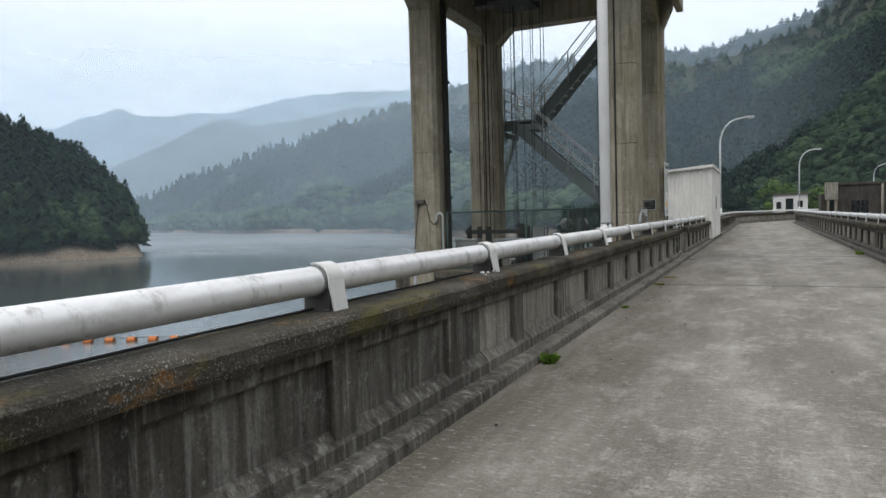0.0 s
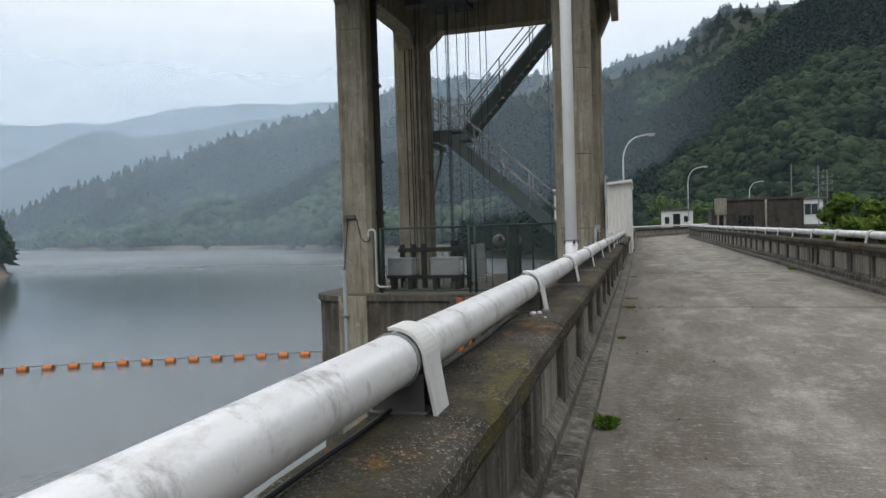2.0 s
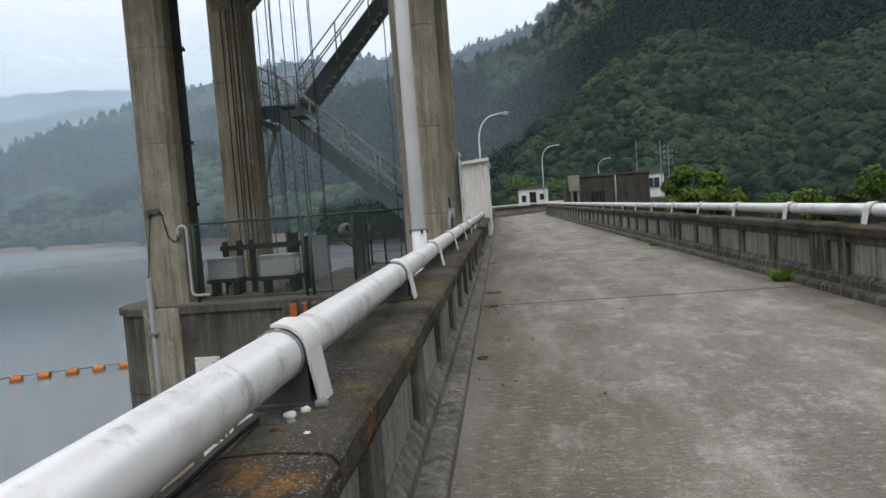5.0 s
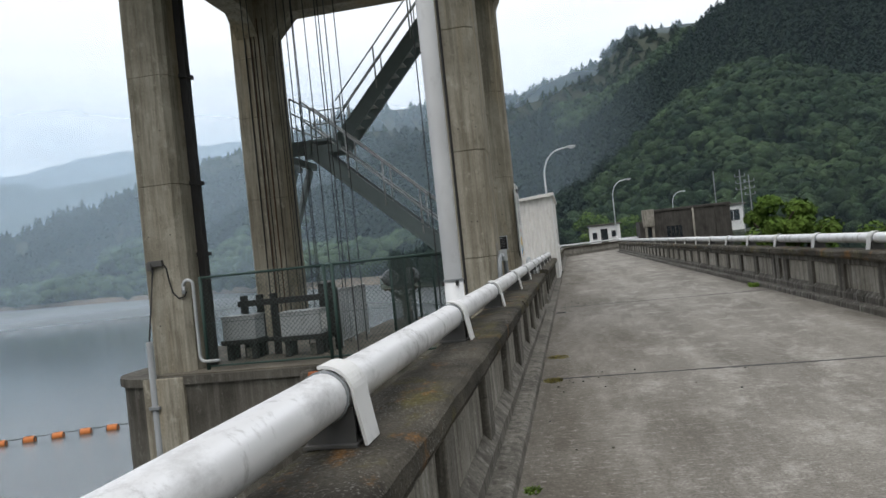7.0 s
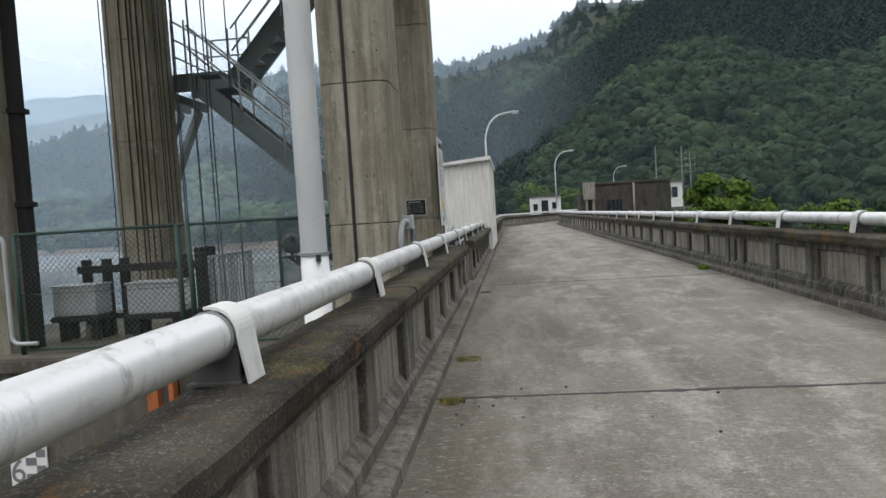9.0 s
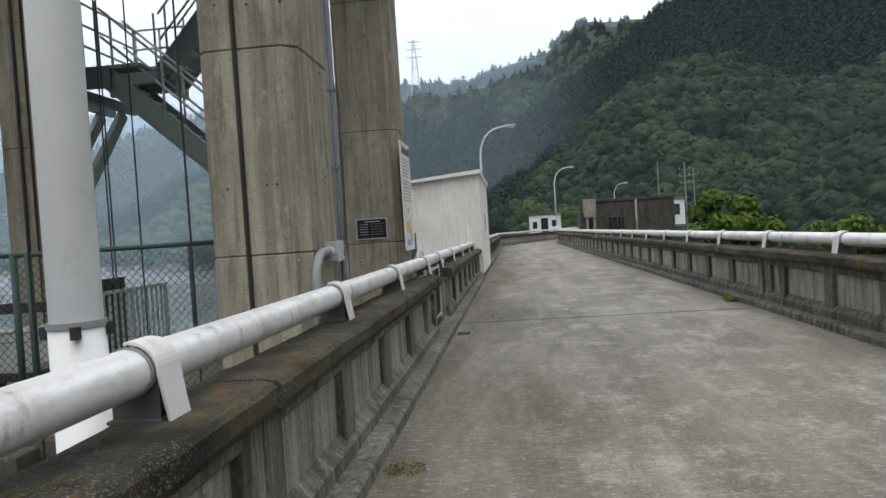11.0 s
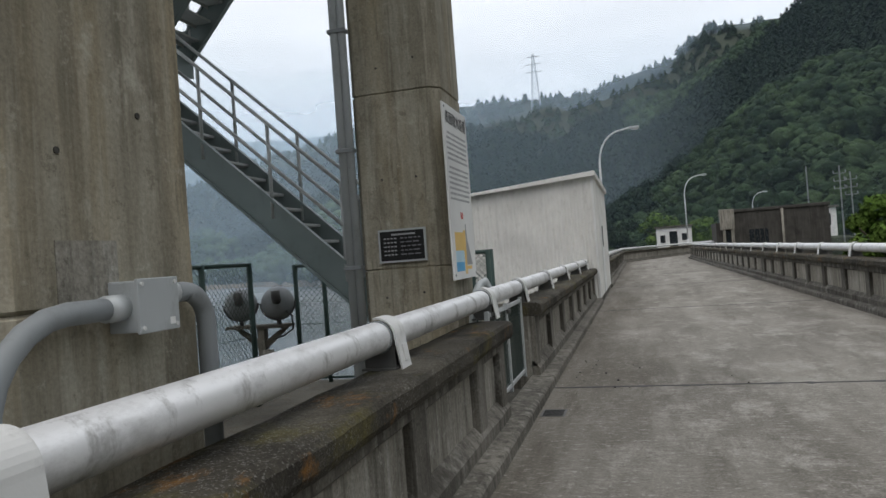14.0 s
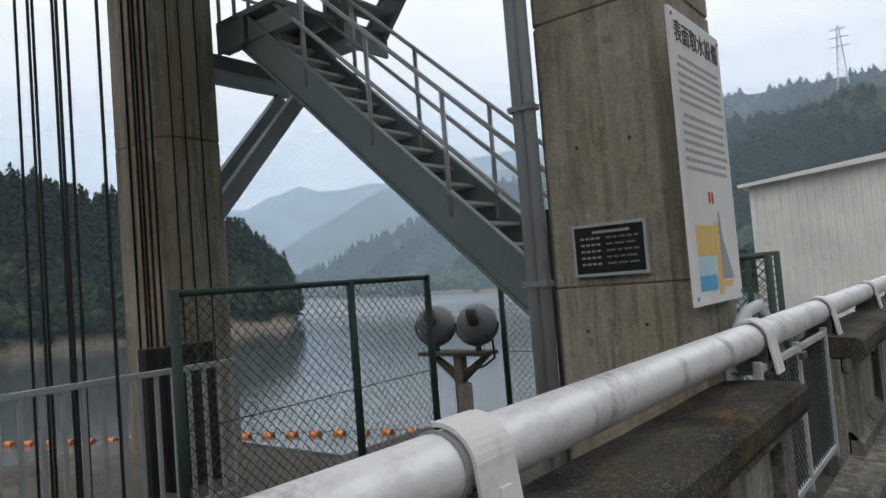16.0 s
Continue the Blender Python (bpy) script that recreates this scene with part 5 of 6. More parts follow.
for x in (-7.22, -7.62):
    bm = bmesh.new()
    box(bm, -0.05, 0.05, -0.09, 0.09, 0, 2.05, 0.004, pose(x, 21.26, 2.36, -41, 0, 0))
    part("brace", bm, M_STAIR, stair, "sloping channel brace")
for y in (21.5, 22.2):
    part("bearer", boxes((-7.16, -6.0, y - 0.05, y + 0.05, 4.12, 4.30), bevel=0.004), M_STAIR, stair)
for x in (-7.62, -7.22):
    part("bearer", boxes((x - 0.05, x + 0.05, 21.26, 23.0, 3.95, 4.11), bevel=0.004), M_STAIR, stair)
for a, b in (((-7.12, 23.02), (-6.22, 23.02)), ((-7.12, 21.42), (-7.12, 23.02))):
    for h in (0.35, 0.68, 1.02):
        part("landing_rail", bar((*a, 4.44 + h), (*b, 4.44 + h), 0.02, 8), M_GALV, stair, smooth=True)
for x, y in ((-7.12, 21.42), (-6.88, 21.44), (-7.12, 23.02), (-6.66, 23.02), (-6.22, 23.02), (-6.34, 22.22)):
    part("landing_post", bar((x, y, 4.42), (x, y, 5.46), 0.021, 8), M_GALV, stair, smooth=True)

# hanging ropes
rnd = random.Random(2)
for x, y, z0 in ((-6.29, 19.1, -1), (-6.0, 19.1, -1), (-5.93, 19.05, -1), (-5.72, 19.12, -1), (-5.5, 19.1, -1), (-5.40, 19.0, -1), (-5.12, 19.12, -1), (-6.5, 18.0, -1), (-6.40, 18.0, -1), (-4.30, 16.02, -2.2), (-2.98, 15.98, -0.5), (-5.83, 18.4, -1)):
    c = thing("hanging_rope", x, y, 7.9, "thin black wire rope hanging from the tower's deck", "rope", "ropes under the deck")
    part("rope", bar((x, y, z0), (x + rnd.uniform(-0.02, 0.02), y, 7.9), 0.009 if y < 18.2 else 0.0105, 6), M_CABLE, c)


# ---- things on the platform ----
def chain_link(parent, p0, p1, z0, z1, pitch=0.075, r=0.0031):
    """Woven wire between two posts: crossing zigzags as thin square wires."""
    p0, p1 = Vector(p0), Vector(p1)
    L = (p1 - p0).length
    u = (p1 - p0) / L
    nrm = Vector((-u.y, u.x))
    H = z1 - z0
    verts, faces = [], []
    n = int((L + H) / pitch) + 1
    for sgn in (1, -1):
        for k in range(n):
            # line x - x0 = s, z = s (or mirrored), cut to the panel
            start = -H + k * pitch
            s0, s1 = max(0.0, -start), min(H, L - start)
            if s1 - s0 < 0.01:
                continue
            for (sa, sb) in ((s0, s1),):
                xa, xb = start + sa, start + sb
                za, zb = (z0 + sa, z0 + sb) if sgn > 0 else (z1 - sa, z1 - sb)
                base = len(verts)
                off = nrm * (r * 0.8 * sgn)
                for xx, zz in ((xa, za), (xb, zb)):
                    c = p0 + u * xx + off
                    for du, dn in ((-1, 0), (0, 1), (1, 0), (0, -1)):
                        verts.append((c.x + u.x * du * r * 1.4 + nrm.x * dn * r, c.y + u.y * du * r * 1.4 + nrm.y * dn * r, zz))
                for i in range(4):
                    faces.append((base + i, base + (i + 1) % 4, base + 4 + (i + 1) % 4, base + 4 + i))
    ob = mesh_from_arrays("wire_mesh", np.array(verts), np.array(faces), M_WIRE)
    ob.parent = parent
    ob.matrix_parent_inverse = parent.matrix_world.inverted()
    tagged(ob, "green diamond wire mesh", kind="stuff")


def fence(name, pts, z0, z1, label, post_r=0.03, mid=True):
    f = thing(name, pts[0][0], pts[0][1], z0, label, "fence")
    for a, b in zip(pts, pts[1:]):
        part("top_rail", bar((*a, z1), (*b, z1), 0.021, 8), M_GREEN, f, smooth=True)
        part("bottom_rail", bar((*a, z0 + 0.06), (*b, z0 + 0.06), 0.016, 8), M_GREEN, f, smooth=True)
        part("stay_wire", bar((*a, (z0 + z1) / 2), (*b, (z0 + z1) / 2), 0.004, 5), M_WIRE, f)
        chain_link(f, a, b, z0 + 0.06, z1)
    for p in pts:
        part("post", bar((*p, z0 - 0.02), (*p, z1 + 0.02), post_r, 10), M_GREEN, f, smooth=True)
    return f


fence("front_fence", [(-7.14, 16.74), (-4.98, 16.74), (-4.84, 16.74), (-2.98, 16.74)], 0.0, 1.53, "green chain-link fence along the front of the platform")
fence("inner_fence", [(-4.53, 19.17), (-4.61, 20.62), (-4.67, 21.57)], 0.0, 1.55, "green chain-link fence beside the stair")
fence("rear_fence", [(-4.85, 22.95), (-4.45, 22.95), (-3.2, 22.95), (-2.3, 22.95)], 0.0, 1.5, "green chain-link fence at the platform's rear edge")
fence("side_fence", [(-3.5, 24.5), (-2.86, 24.5), (-2.58, 24.5)], 0.0, 1.52, "dark green chain-link fence panel near the shed")

rail = thing("white_railing", -5.38, 19.3, 0, "low pale-grey steel railing with upright bars round a shaft", "railing")
part("top_rail", boxes((-5.40, -5.36, 18.40, 20.14, 1.02, 1.06), bevel=0.004), M_GREYBOX, rail)
part("bottom_rail", boxes((-5.395, -5.365, 18.40, 20.14, 0.10, 0.13), bevel=0.004), M_GREYBOX, rail)
for k in range(15):
    y = 18.43 + 0.12 * k
    w = 0.022 if k % 7 == 0 else 0.013
    part("upright", boxes((-5.38 - w, -5.38 + w, y - w, y + w, 0.0 if w > 0.02 else 0.13, 1.02), bevel=0.003), M_GREYBOX, rail)

frame_ = thing("black_timber_frame", -6.4, 19.4, 0, "black steel frame of stout posts and a crossbar before the shaft", "frame")
for x in (-7.08, -6.77, -6.50, -5.53, -5.33):
    part("post", boxes((x - 0.055, x + 0.055, 18.05, 18.16, -0.02, 1.12), bevel=0.012), M_BLACK, frame_)
for y in (19.92, 20.08, 20.25, 20.42):
    part("post", boxes((-6.28, -6.16, y - 0.055, y + 0.055, -0.02, 1.16), bevel=0.012), M_BLACK, frame_)
part("crossbar", boxes((-7.15, -5.25, 17.97, 18.04, 0.92, 1.03), bevel=0.008), M_BLACK, frame_)
part("crossbar", boxes((-7.15, -5.25, 17.99, 18.04, 0.25, 0.33), bevel=0.008), M_BLACK, frame_)


def motor_box(x0, x1, y0, name, label):
    y1 = y0 + 0.4
    b = thing(name, (x0 + x1) / 2, y0 + 0.2, 0, label, "machine cabinet", "cabinets on the platform")
    part("case", boxes((x0, x1, y0, y1, 0.36, 0.765), bevel=0.02), M_GREYBOX, b)
    part("lid", boxes((x0 - 0.015, x1 + 0.015, y0 - 0.015, y1 + 0.015, 0.765, 0.79), bevel=0.006), M_GREYBOX, b)
    part("sill", boxes((x0 - 0.04, x1 + 0.04, y0 - 0.02, y1 + 0.02, 0.28, 0.36), bevel=0.01), M_BLACK, b)
    for x in (x0 + 0.08, x1 - 0.08):
        for y in (y0 + 0.04, y1 - 0.14):
            part("leg", boxes((x - 0.05, x + 0.05, y, y + 0.1, 0.004, 0.28), bevel=0.008), M_BLACK, b)
    part("foot", boxes((x1 - 0.3, x1 - 0.08, y0 + 0.16, y0 + 0.24, 0.004, 0.2), bevel=0.03), M_PANEL, b)
    return b


motor_box(-7.3, -6.67, 17.6, "hoist_cabinet", "grey steel hoist cabinet on black feet")
motor_box(-6.15, -5.42, 17.5, "hoist_cabinet", "wide grey steel hoist cabinet on black feet")
part("data_plate", boxes((-5.419, -5.41, 17.56, 17.84, 0.44, 0.72)), M_SIGNWHITE, bpy.data.objects["hoist_cabinet.001"])

# platform surface strips
floor_ = part("platform_floor", boxes((-5.7, -2.04, 16.45, 23.1, -0.019, 0.004), (-7.9, -5.71, 16.45, 21.3, -0.019, 0.004)), M_PLATFORM)
tagged(floor_, "stained brown concrete platform floor", "floor", kind="structure")


# floodlights on their stand
fl = thing("floodlight_stand", -5.15, 22.6, 0, "round floodlights seen from behind on a short steel stand", "floodlight")
part("post", boxes((-5.22, -5.12, 22.55, 22.65, -0.02, 0.76), bevel=0.01), M_PANEL, fl)
part("shelf", boxes((-5.62, -4.78, 22.48, 22.72, 0.76, 0.80), bevel=0.006), M_PLATFORM, fl)
for s in (-1, 1):
    bm = bmesh.new()
    rows = [[bm.verts.new((-5.17 + s * a, y, z)) for a, z in ((0.05, 0.5), (0.05, 0.6), (0.32, 0.77), (0.38, 0.77))] for y in (22.57, 22.63)]
    for i in range(4):
        bm.faces.new((rows[0][i], rows[0][(i + 1) % 4], rows[1][(i + 1) % 4], rows[1][i]))
    bm.faces.new(rows[0])
    bm.faces.new(rows[1][::-1])
    part("gusset", bm, M_PLATFORM, fl)
for x in (-5.45, -4.93):
    m = pose(x, 22.6, 1.07, 80, 0, 24)
    bm = bmesh.new()
    prof = [(0.05, 0.16), (0.09, 0.15), (0.15, 0.11), (0.195, 0.03), (0.205, -0.02), (0.20, -0.06)]
    rings = [[bm.verts.new(m @ Vector((r * math.cos(2 * math.pi * k / 20), r * math.sin(2 * math.pi * k / 20), z))) for k in range(20)] for r, z in prof]
    for a, b in zip(rings, rings[1:]):
        for k in range(20):
            bm.faces.new((a[k], b[k], b[(k + 1) % 20], a[(k + 1) % 20]))
    bm.faces.new(rings[0][::-1])
    bm.faces.new(rings[-1])
    bmesh.ops.recalc_face_normals(bm, faces=bm.faces[:])
    head = part("lamp_head", bm, M_CONDUIT, fl, "round grey lamp housing", smooth=True)
    bm = tube(bmesh.new(), [m @ Vector((0, 0, 0.15)), m @ Vector((0, 0.05, 0.24)), m @ Vector((0, 0.11, 0.25))], 0.055, 10)
    part("cap", bm, M_DARKSTEEL, head, smooth=True)
    bm = tube(bmesh.new(), [m @ Vector((0.215 * math.cos(radians(a)), 0.215 * math.sin(radians(a)), 0.0)) for a in range(180, 361, 15)], 0.012, 6)
    part("yoke", bm, M_DARKSTEEL, head)
    part("stem", bar((x, 22.6, 0.8), (x, 22.6, 0.88), 0.03, 8), M_DARKSTEEL, fl)
part("lead", tube(bmesh.new(), [(-4.83, 22.55, 1.0), (-4.72, 22.55, 0.9), (-4.72, 22.56, 0.74), (-4.85, 22.57, 0.66), (-5.0, 22.58, 0.62), (-5.12, 22.58, 0.5)], 0.012, 6), M_CABLE, fl, smooth=True)
part("sleeve", bar((-5.02, 22.45, -0.02), (-5.02, 22.45, 0.5), 0.07, 12), M_PANEL, fl, smooth=True)

# wicket in the parapet's opening
wk = thing("wicket_gate", -1.86, 21.5, 0.1, "small grey steel wicket with wire mesh in the parapet's gap", "gate")
for y in (20.66, 21.52, 22.36):
    part("upright", boxes((-1.88, -1.84, y - 0.02, y + 0.02, 0.115, 0.98), bevel=0.003), M_GALV, wk)
for z in (0.18, 0.94):
    part("bar", boxes((-1.875, -1.845, 20.68, 22.34, z - 0.018, z + 0.018), bevel=0.003), M_GALV, wk)
chain_link(wk, (-1.86, 20.68), (-1.86, 22.34), 0.18, 0.94, 0.06)
part("latch", boxes((-1.845, -1.82, 21.49, 21.6, 0.88, 0.92), bevel=0.004), M_DARKSTEEL, wk)


# ---- shed beside the road ----
shed = thing("metal_shed", -3.2, 36.6, 0, "cream ribbed sheet-metal shed with a sloping roof beside the road", "shed")
X0, X1, Y0, Y1 = -4.95, -1.62, 33.3, 40.0
part("base", boxes((X0 - 0.1, X1 + 0.02, Y0 - 0.05, Y1 + 0.05, -8, 0.12), bevel=0.01), M_PARAPET, shed)


def shed_top(x):
    return 3.06 + 0.27 * (x - X0) / (X1 - X0)


n = 20
for face in ("front", "back"):
    bm = bmesh.new()
    yy = Y0 if face == "front" else Y1
    prev = None
    for k in range(n * 4 + 1):
        x = X0 + (X1 - X0) * k / (n * 4)
        d = (0.04 if k % 4 in (1, 2) else 0.0) * (-1 if face == "front" else 1)
        cur = (bm.verts.new((x, yy + d, 0.12)), bm.verts.new((x, yy + d, shed_top(x))))
        if prev:
            bm.faces.new((prev[0], cur[0], cur[1], prev[1]))
        prev = cur
    part("end_sheet", bm, M_SHED, shed, "cream ribbed sheet metal")
for xx, s in ((X0, -1), (X1, 1)):
    bm = bmesh.new()
    prev = None
    for k in range(40 * 4 + 1):
        y = Y0 + (Y1 - Y0) * k / 160
        d = (0.035 if k % 4 in (1, 2) else 0.0) * s
        cur = (bm.verts.new((xx + d, y, 0.12)), bm.verts.new((xx + d, y, shed_top(xx))))
        if prev:
            bm.faces.new((prev[0], cur[0], cur[1], prev[1]))
        prev = cur
    part("side_sheet", bm, M_SHED, shed)
bm = bmesh.new()
rows = [[bm.verts.new((x, y, shed_top(x) + dz)) for x, dz in ((X0 - 0.22, 0.0), (X0 - 0.22, 0.07), (X1 + 0.1, 0.09), (X1 + 0.1, -0.04))] for y in (Y0 - 0.16, Y1 + 0.16)]
for i in range(4):
    bm.faces.new((rows[0][i], rows[0][(i + 1) % 4], rows[1][(i + 1) % 4], rows[1][i]))
bm.faces.new(rows[0])
bm.faces.new(rows[1][::-1])
bmesh.ops.recalc_face_normals(bm, faces=bm.faces[:])
part("roof", bm, M_SHED, shed, "sheet-metal roof with a folded fascia")
part("corner_trim", boxes((X1 - 0.02, X1 + 0.035, Y0 - 0.03, Y0 + 0.05, 0.12, 3.3), bevel=0.005), M_WHITE, shed)
door = part("door", boxes((X1 + 0.036, X1 + 0.06, 35.4, 36.4, 0.14, 2.35), bevel=0.006), M_WHITE, shed, "pale steel door")
part("window", boxes((X1 + 0.06, X1 + 0.066, 35.65, 36.15, 1.45, 2.05)), M_GLASSDARK, door)
part("roof_vent", boxes((X1 - 0.5, X1 - 0.38, 34.2, 34.32, 3.38, 3.5), bevel=0.02), M_CONDUIT, shed)


# ---- street lamps ----
def street_lamp(x, y, turn):
    l = thing("street_lamp", 0, 0, 0, "white curved street lamp standing on the parapet", "street lamp", "street lamps along the dam")
    part("base", bar((0, 0, 0.5), (0, 0, 1.5), 0.09, 12), M_POLE, l, smooth=True)
    pts = [(0, 0, 1.5), (0, 0, 5.6), (0, 0, 6.4)] + [(0.02 + 1.35 * (1 - math.cos(radians(a))), 0, 6.4 + 1.75 * math.sin(radians(a))) for a in range(15, 91, 15)] + [(1.9, 0, 8.24)]
    part("pole", tube(bmesh.new(), pts, [0.075, 0.065, 0.06] + [0.052] * 6 + [0.045], 10), M_POLE, l, smooth=True)
    bm = bmesh.new()
    box(bm, 1.75, 2.4, -0.12, 0.12, 8.14, 8.3, 0.05)
    head = part("lamp_head", bm, M_GREYBOX, l)
    part("glass", boxes((1.95, 2.3, -0.09, 0.09, 8.09, 8.14), bevel=0.02), M_WHITE, head)
    l.matrix_world = pose(x, y, 0.0, 0, 0, turn)
    return l


street_lamp(-2.40, 57.0, 0)
street_lamp(4.6, 94.0, -15)
street_lamp(17.7, 137.0, -18)
street_lamp(29.8, 171.0, -18)


# ---- buildings beyond the far end ----
hut = thing("white_hut", 5, 124, 0, "small white flat-roofed hut with dark openings by the lake", "hut")
bm = bmesh.new()
box(bm, 2.2, 7.0, 121.5, 127, -9, 3.4, 0.03)
part("wall", bm, M_WHITE, hut)
part("roof", boxes((2.0, 7.2, 121.2, 127.2, 3.41, 3.6), bevel=0.03), M_PARAPET, hut)
for x0, x1, z0, z1 in ((2.6, 3.3, 1.2, 2.3), (3.9, 5.0, 0.4, 2.8), (5.6, 6.3, 1.4, 2.4)):
    w = part("window", boxes((x0, x1, 121.44, 121.49, z0, z1)), M_GLASSDARK, hut)
    part("lintel", boxes((x0 - 0.08, x1 + 0.08, 121.40, 121.44, z1, z1 + 0.1)), M_WHITE, w)
    part("window_sill", boxes((x0 - 0.08, x1 + 0.08, 121.40, 121.44, z0 - 0.1, z0)), M_WHITE, w)
bank = part("bank", boxes((-14, 30, 126, 190, -14, 0.4), bevel=1.5), M_EARTH)
tagged(bank, "earth bank at the dam's far end", "bank", kind="structure")

old = thing("old_gatehouse", 10.2, 80, 0, "low dark water-stained concrete gatehouse below the road", "building")
part("wall", boxes((6.8, 14.0, 75.5, 84, -16, 3.35), bevel=0.05), M_DARKWALL, old)
part("parapet", boxes((6.7, 14.1, 75.4, 84.1, 3.355, 3.6), bevel=0.04), M_DARKWALL, old)
part("porch", boxes((5.6, 6.79, 75.2, 79, -16, 2.6), bevel=0.04), M_DARKWALL, old)
part("porch_block", boxes((5.9, 7.0, 74.9, 75.49, 2.0, 3.65), bevel=0.04), M_PANEL, old, "pale block on the corner")
for x in (6.05, 6.7):
    part("porch_post", boxes((x, x + 0.22, 74.95, 75.15, -1, 2.0)), M_PANEL, old)
part("porch_opening", boxes((6.25, 6.65, 75.12, 75.2, -0.5, 1.9)), M_GLASSDARK, old)
win = part("window", boxes((8.1, 9.5, 75.44, 75.5, 0.7, 1.9)), M_GLASSDARK, old)
for x in (8.45, 8.85, 9.2):
    part("mullion", boxes((x, x + 0.05, 75.40, 75.44, 0.7, 1.9)), M_DARKWALL, win)
part("pipe", bar((10.6, 75.4, -2), (10.6, 75.4, 3.4), 0.09, 10), M_PANEL, old, smooth=True)
for x in (11.5, 12.6, 13.7):
    part("rib", boxes((x, x + 0.12, 75.42, 75.5, -2, 3.35)), M_DARKWALL, old)

office = thing("white_building", 25, 134, 0, "white rendered building with a dark window behind the gatehouse", "building")
part("wall", boxes((22, 28, 130, 138, -9, 4.6), bevel=0.04), M_WHITE, office)
part("roof", boxes((21.7, 28.3, 129.7, 138.3, 4.61, 4.9), bevel=0.04), M_PARAPET, office)
ow = part("window", boxes((25.2, 27.2, 129.93, 129.99, 2.0, 3.8)), M_GLASSDARK, office)
part("frame", boxes((25.1, 27.3, 129.9, 129.94, 3.8, 3.9), (25.1, 27.3, 129.9, 129.94, 1.9, 2.0), (26.17, 26.23, 129.9, 129.94, 2.0, 3.8)), M_WHITE, ow)
for x, y, h in ((15.3, 88, 7.6), (17.6, 86, 7.2), (18.6, 86.5, 6.6)):
    mast = thing("antenna_mast", x, y, 0, "thin grey mast behind the gatehouse", "mast", "masts by the gatehouse")
    part("mast", bar((x, y, -16), (x, y, h), 0.06, 8), M_CONDUIT, mast)
    if x > 16:
        for k in range(3):
            part("cross_arm", boxes((x - 0.5, x + 0.5, y - 0.03, y + 0.03, h - 0.76 - 0.7 * k, h - 0.7 - 0.7 * k)), M_CONDUIT, mast)
            for dx in (-0.5, 0.5):
                part("insulator", bar((x + dx, y, h - 0.7 - 0.7 * k), (x + dx, y, h - 0.45 - 0.7 * k), 0.05, 8), M_CONDUIT, mast)


# ---- trees beyond the downstream parapet ----
def leafy_tree(name, x, y, z, h, w, material, label, seed, n=2600):
    t = thing(name, x, y, z, label, "tree")
    tr = tube(bmesh.new(), [(x, y, z), (x + 0.1, y, z + h * 0.3), (x + 0.05, y + 0.1, z + h * 0.6)], [0.03 * h, 0.022 * h, 0.01 * h], 8)
    part("trunk", tr, M_BARK, t)
    rng = np.random.RandomState(seed)
    for k in range(4):
        a = k * 1.7
        part("limb", tube(bmesh.new(), [(x, y, z + h * (0.25 + 0.08 * k)), (x + 0.3 * w * math.cos(a), y + 0.3 * w * math.sin(a), z + h * (0.5 + 0.06 * k))], [0.012 * h, 0.005 * h], 6), M_BARK, t)
    quads = []
    for k in range(16):
        a = rng.uniform(0, 2 * np.pi)
        rr = w * 0.36 * math.sqrt(rng.uniform())
        c = (x + rr * math.cos(a), y + rr * math.sin(a), z + h * rng.uniform(0.35, 0.86))
        s = w * rng.uniform(0.12, 0.2)
        quads.append(leaf_quads(n // 16, rng, c, (s, s, s * 0.75), 0.02 * w))
    q = np.concatenate(quads).reshape(-1, 3)
    cr = mesh_from_arrays("crown", q, np.arange(len(q)).reshape(-1, 4), material)
    cr.parent = t
    cr.matrix_parent_inverse = t.matrix_world.inverted()
    return t


leafy_tree("young_tree", 17.6, 74, -6, 11.8, 7.5, M_BRIGHT, "bright yellow-green young tree below the dam", 1, 4800)
leafy_tree("young_tree", 20.6, 76, -7, 10.9, 6.5, M_BRIGHT, "bright yellow-green spreading young tree", 2, 3200)
leafy_tree("bush", 26, 70, -9, 10.3, 7, M_BRIGHT, "yellow-green bush behind the parapet", 3)
leafy_tree("bush", 30, 74, -9, 10.0, 7, M_BROAD, "dark green bush behind the parapet", 4)
leafy_tree("bush", 22, 58, -9, 9.3, 6, M_BROAD, "green bush behind the parapet", 5)
leafy_tree("bush", 36, 72, -9, 12.5, 8, M_BRIGHT, "yellow-green bush by the slope", 6)
leafy_tree("bush", 3.0, 135, -1, 7.5, 8, M_BRIGHT, "light green bush above the white hut", 7)
leafy_tree("bush", -4.0, 134, -2, 8.5, 9, M_BROAD, "green bush beside the white hut", 8)
leafy_tree("bush", 9.5, 133, -1, 6.0, 7, M_BRIGHT, "light green bush behind the white hut", 9)
leafy_tree("bush", -12.0, 140, -6, 11, 10, M_BROAD, "green bush on the lake's bank", 10)

# ---- pylon on the ridge ----
pyl = thing("power_pylon", 0, 0, 0, "grey lattice power pylon on the ridge", "pylon")
px, py = polar(7.1, 1120.0)
pz, ph = 236.0, 78.0
for sx in (-1, 1):
    for sy in (-1, 1):
        part("leg", bar((px + 7 * sx, py + 7 * sy, pz - 12), (px + 1.2 * sx, py + 1.2 * sy, pz + ph), 0.4, 4), M_GREYBOX, pyl)
for k in range(9):
    f0, f1 = k / 9, (k + 1) / 9
    w0, w1 = 7 - 5.8 * f0, 7 - 5.8 * f1
    for s in (-1, 1):
        part("lattice", bar((px - w0 * s, py - w0, pz + ph * f0), (px + w1 * s, py - w1, pz + ph * f1), 0.3, 4), M_GREYBOX, pyl)
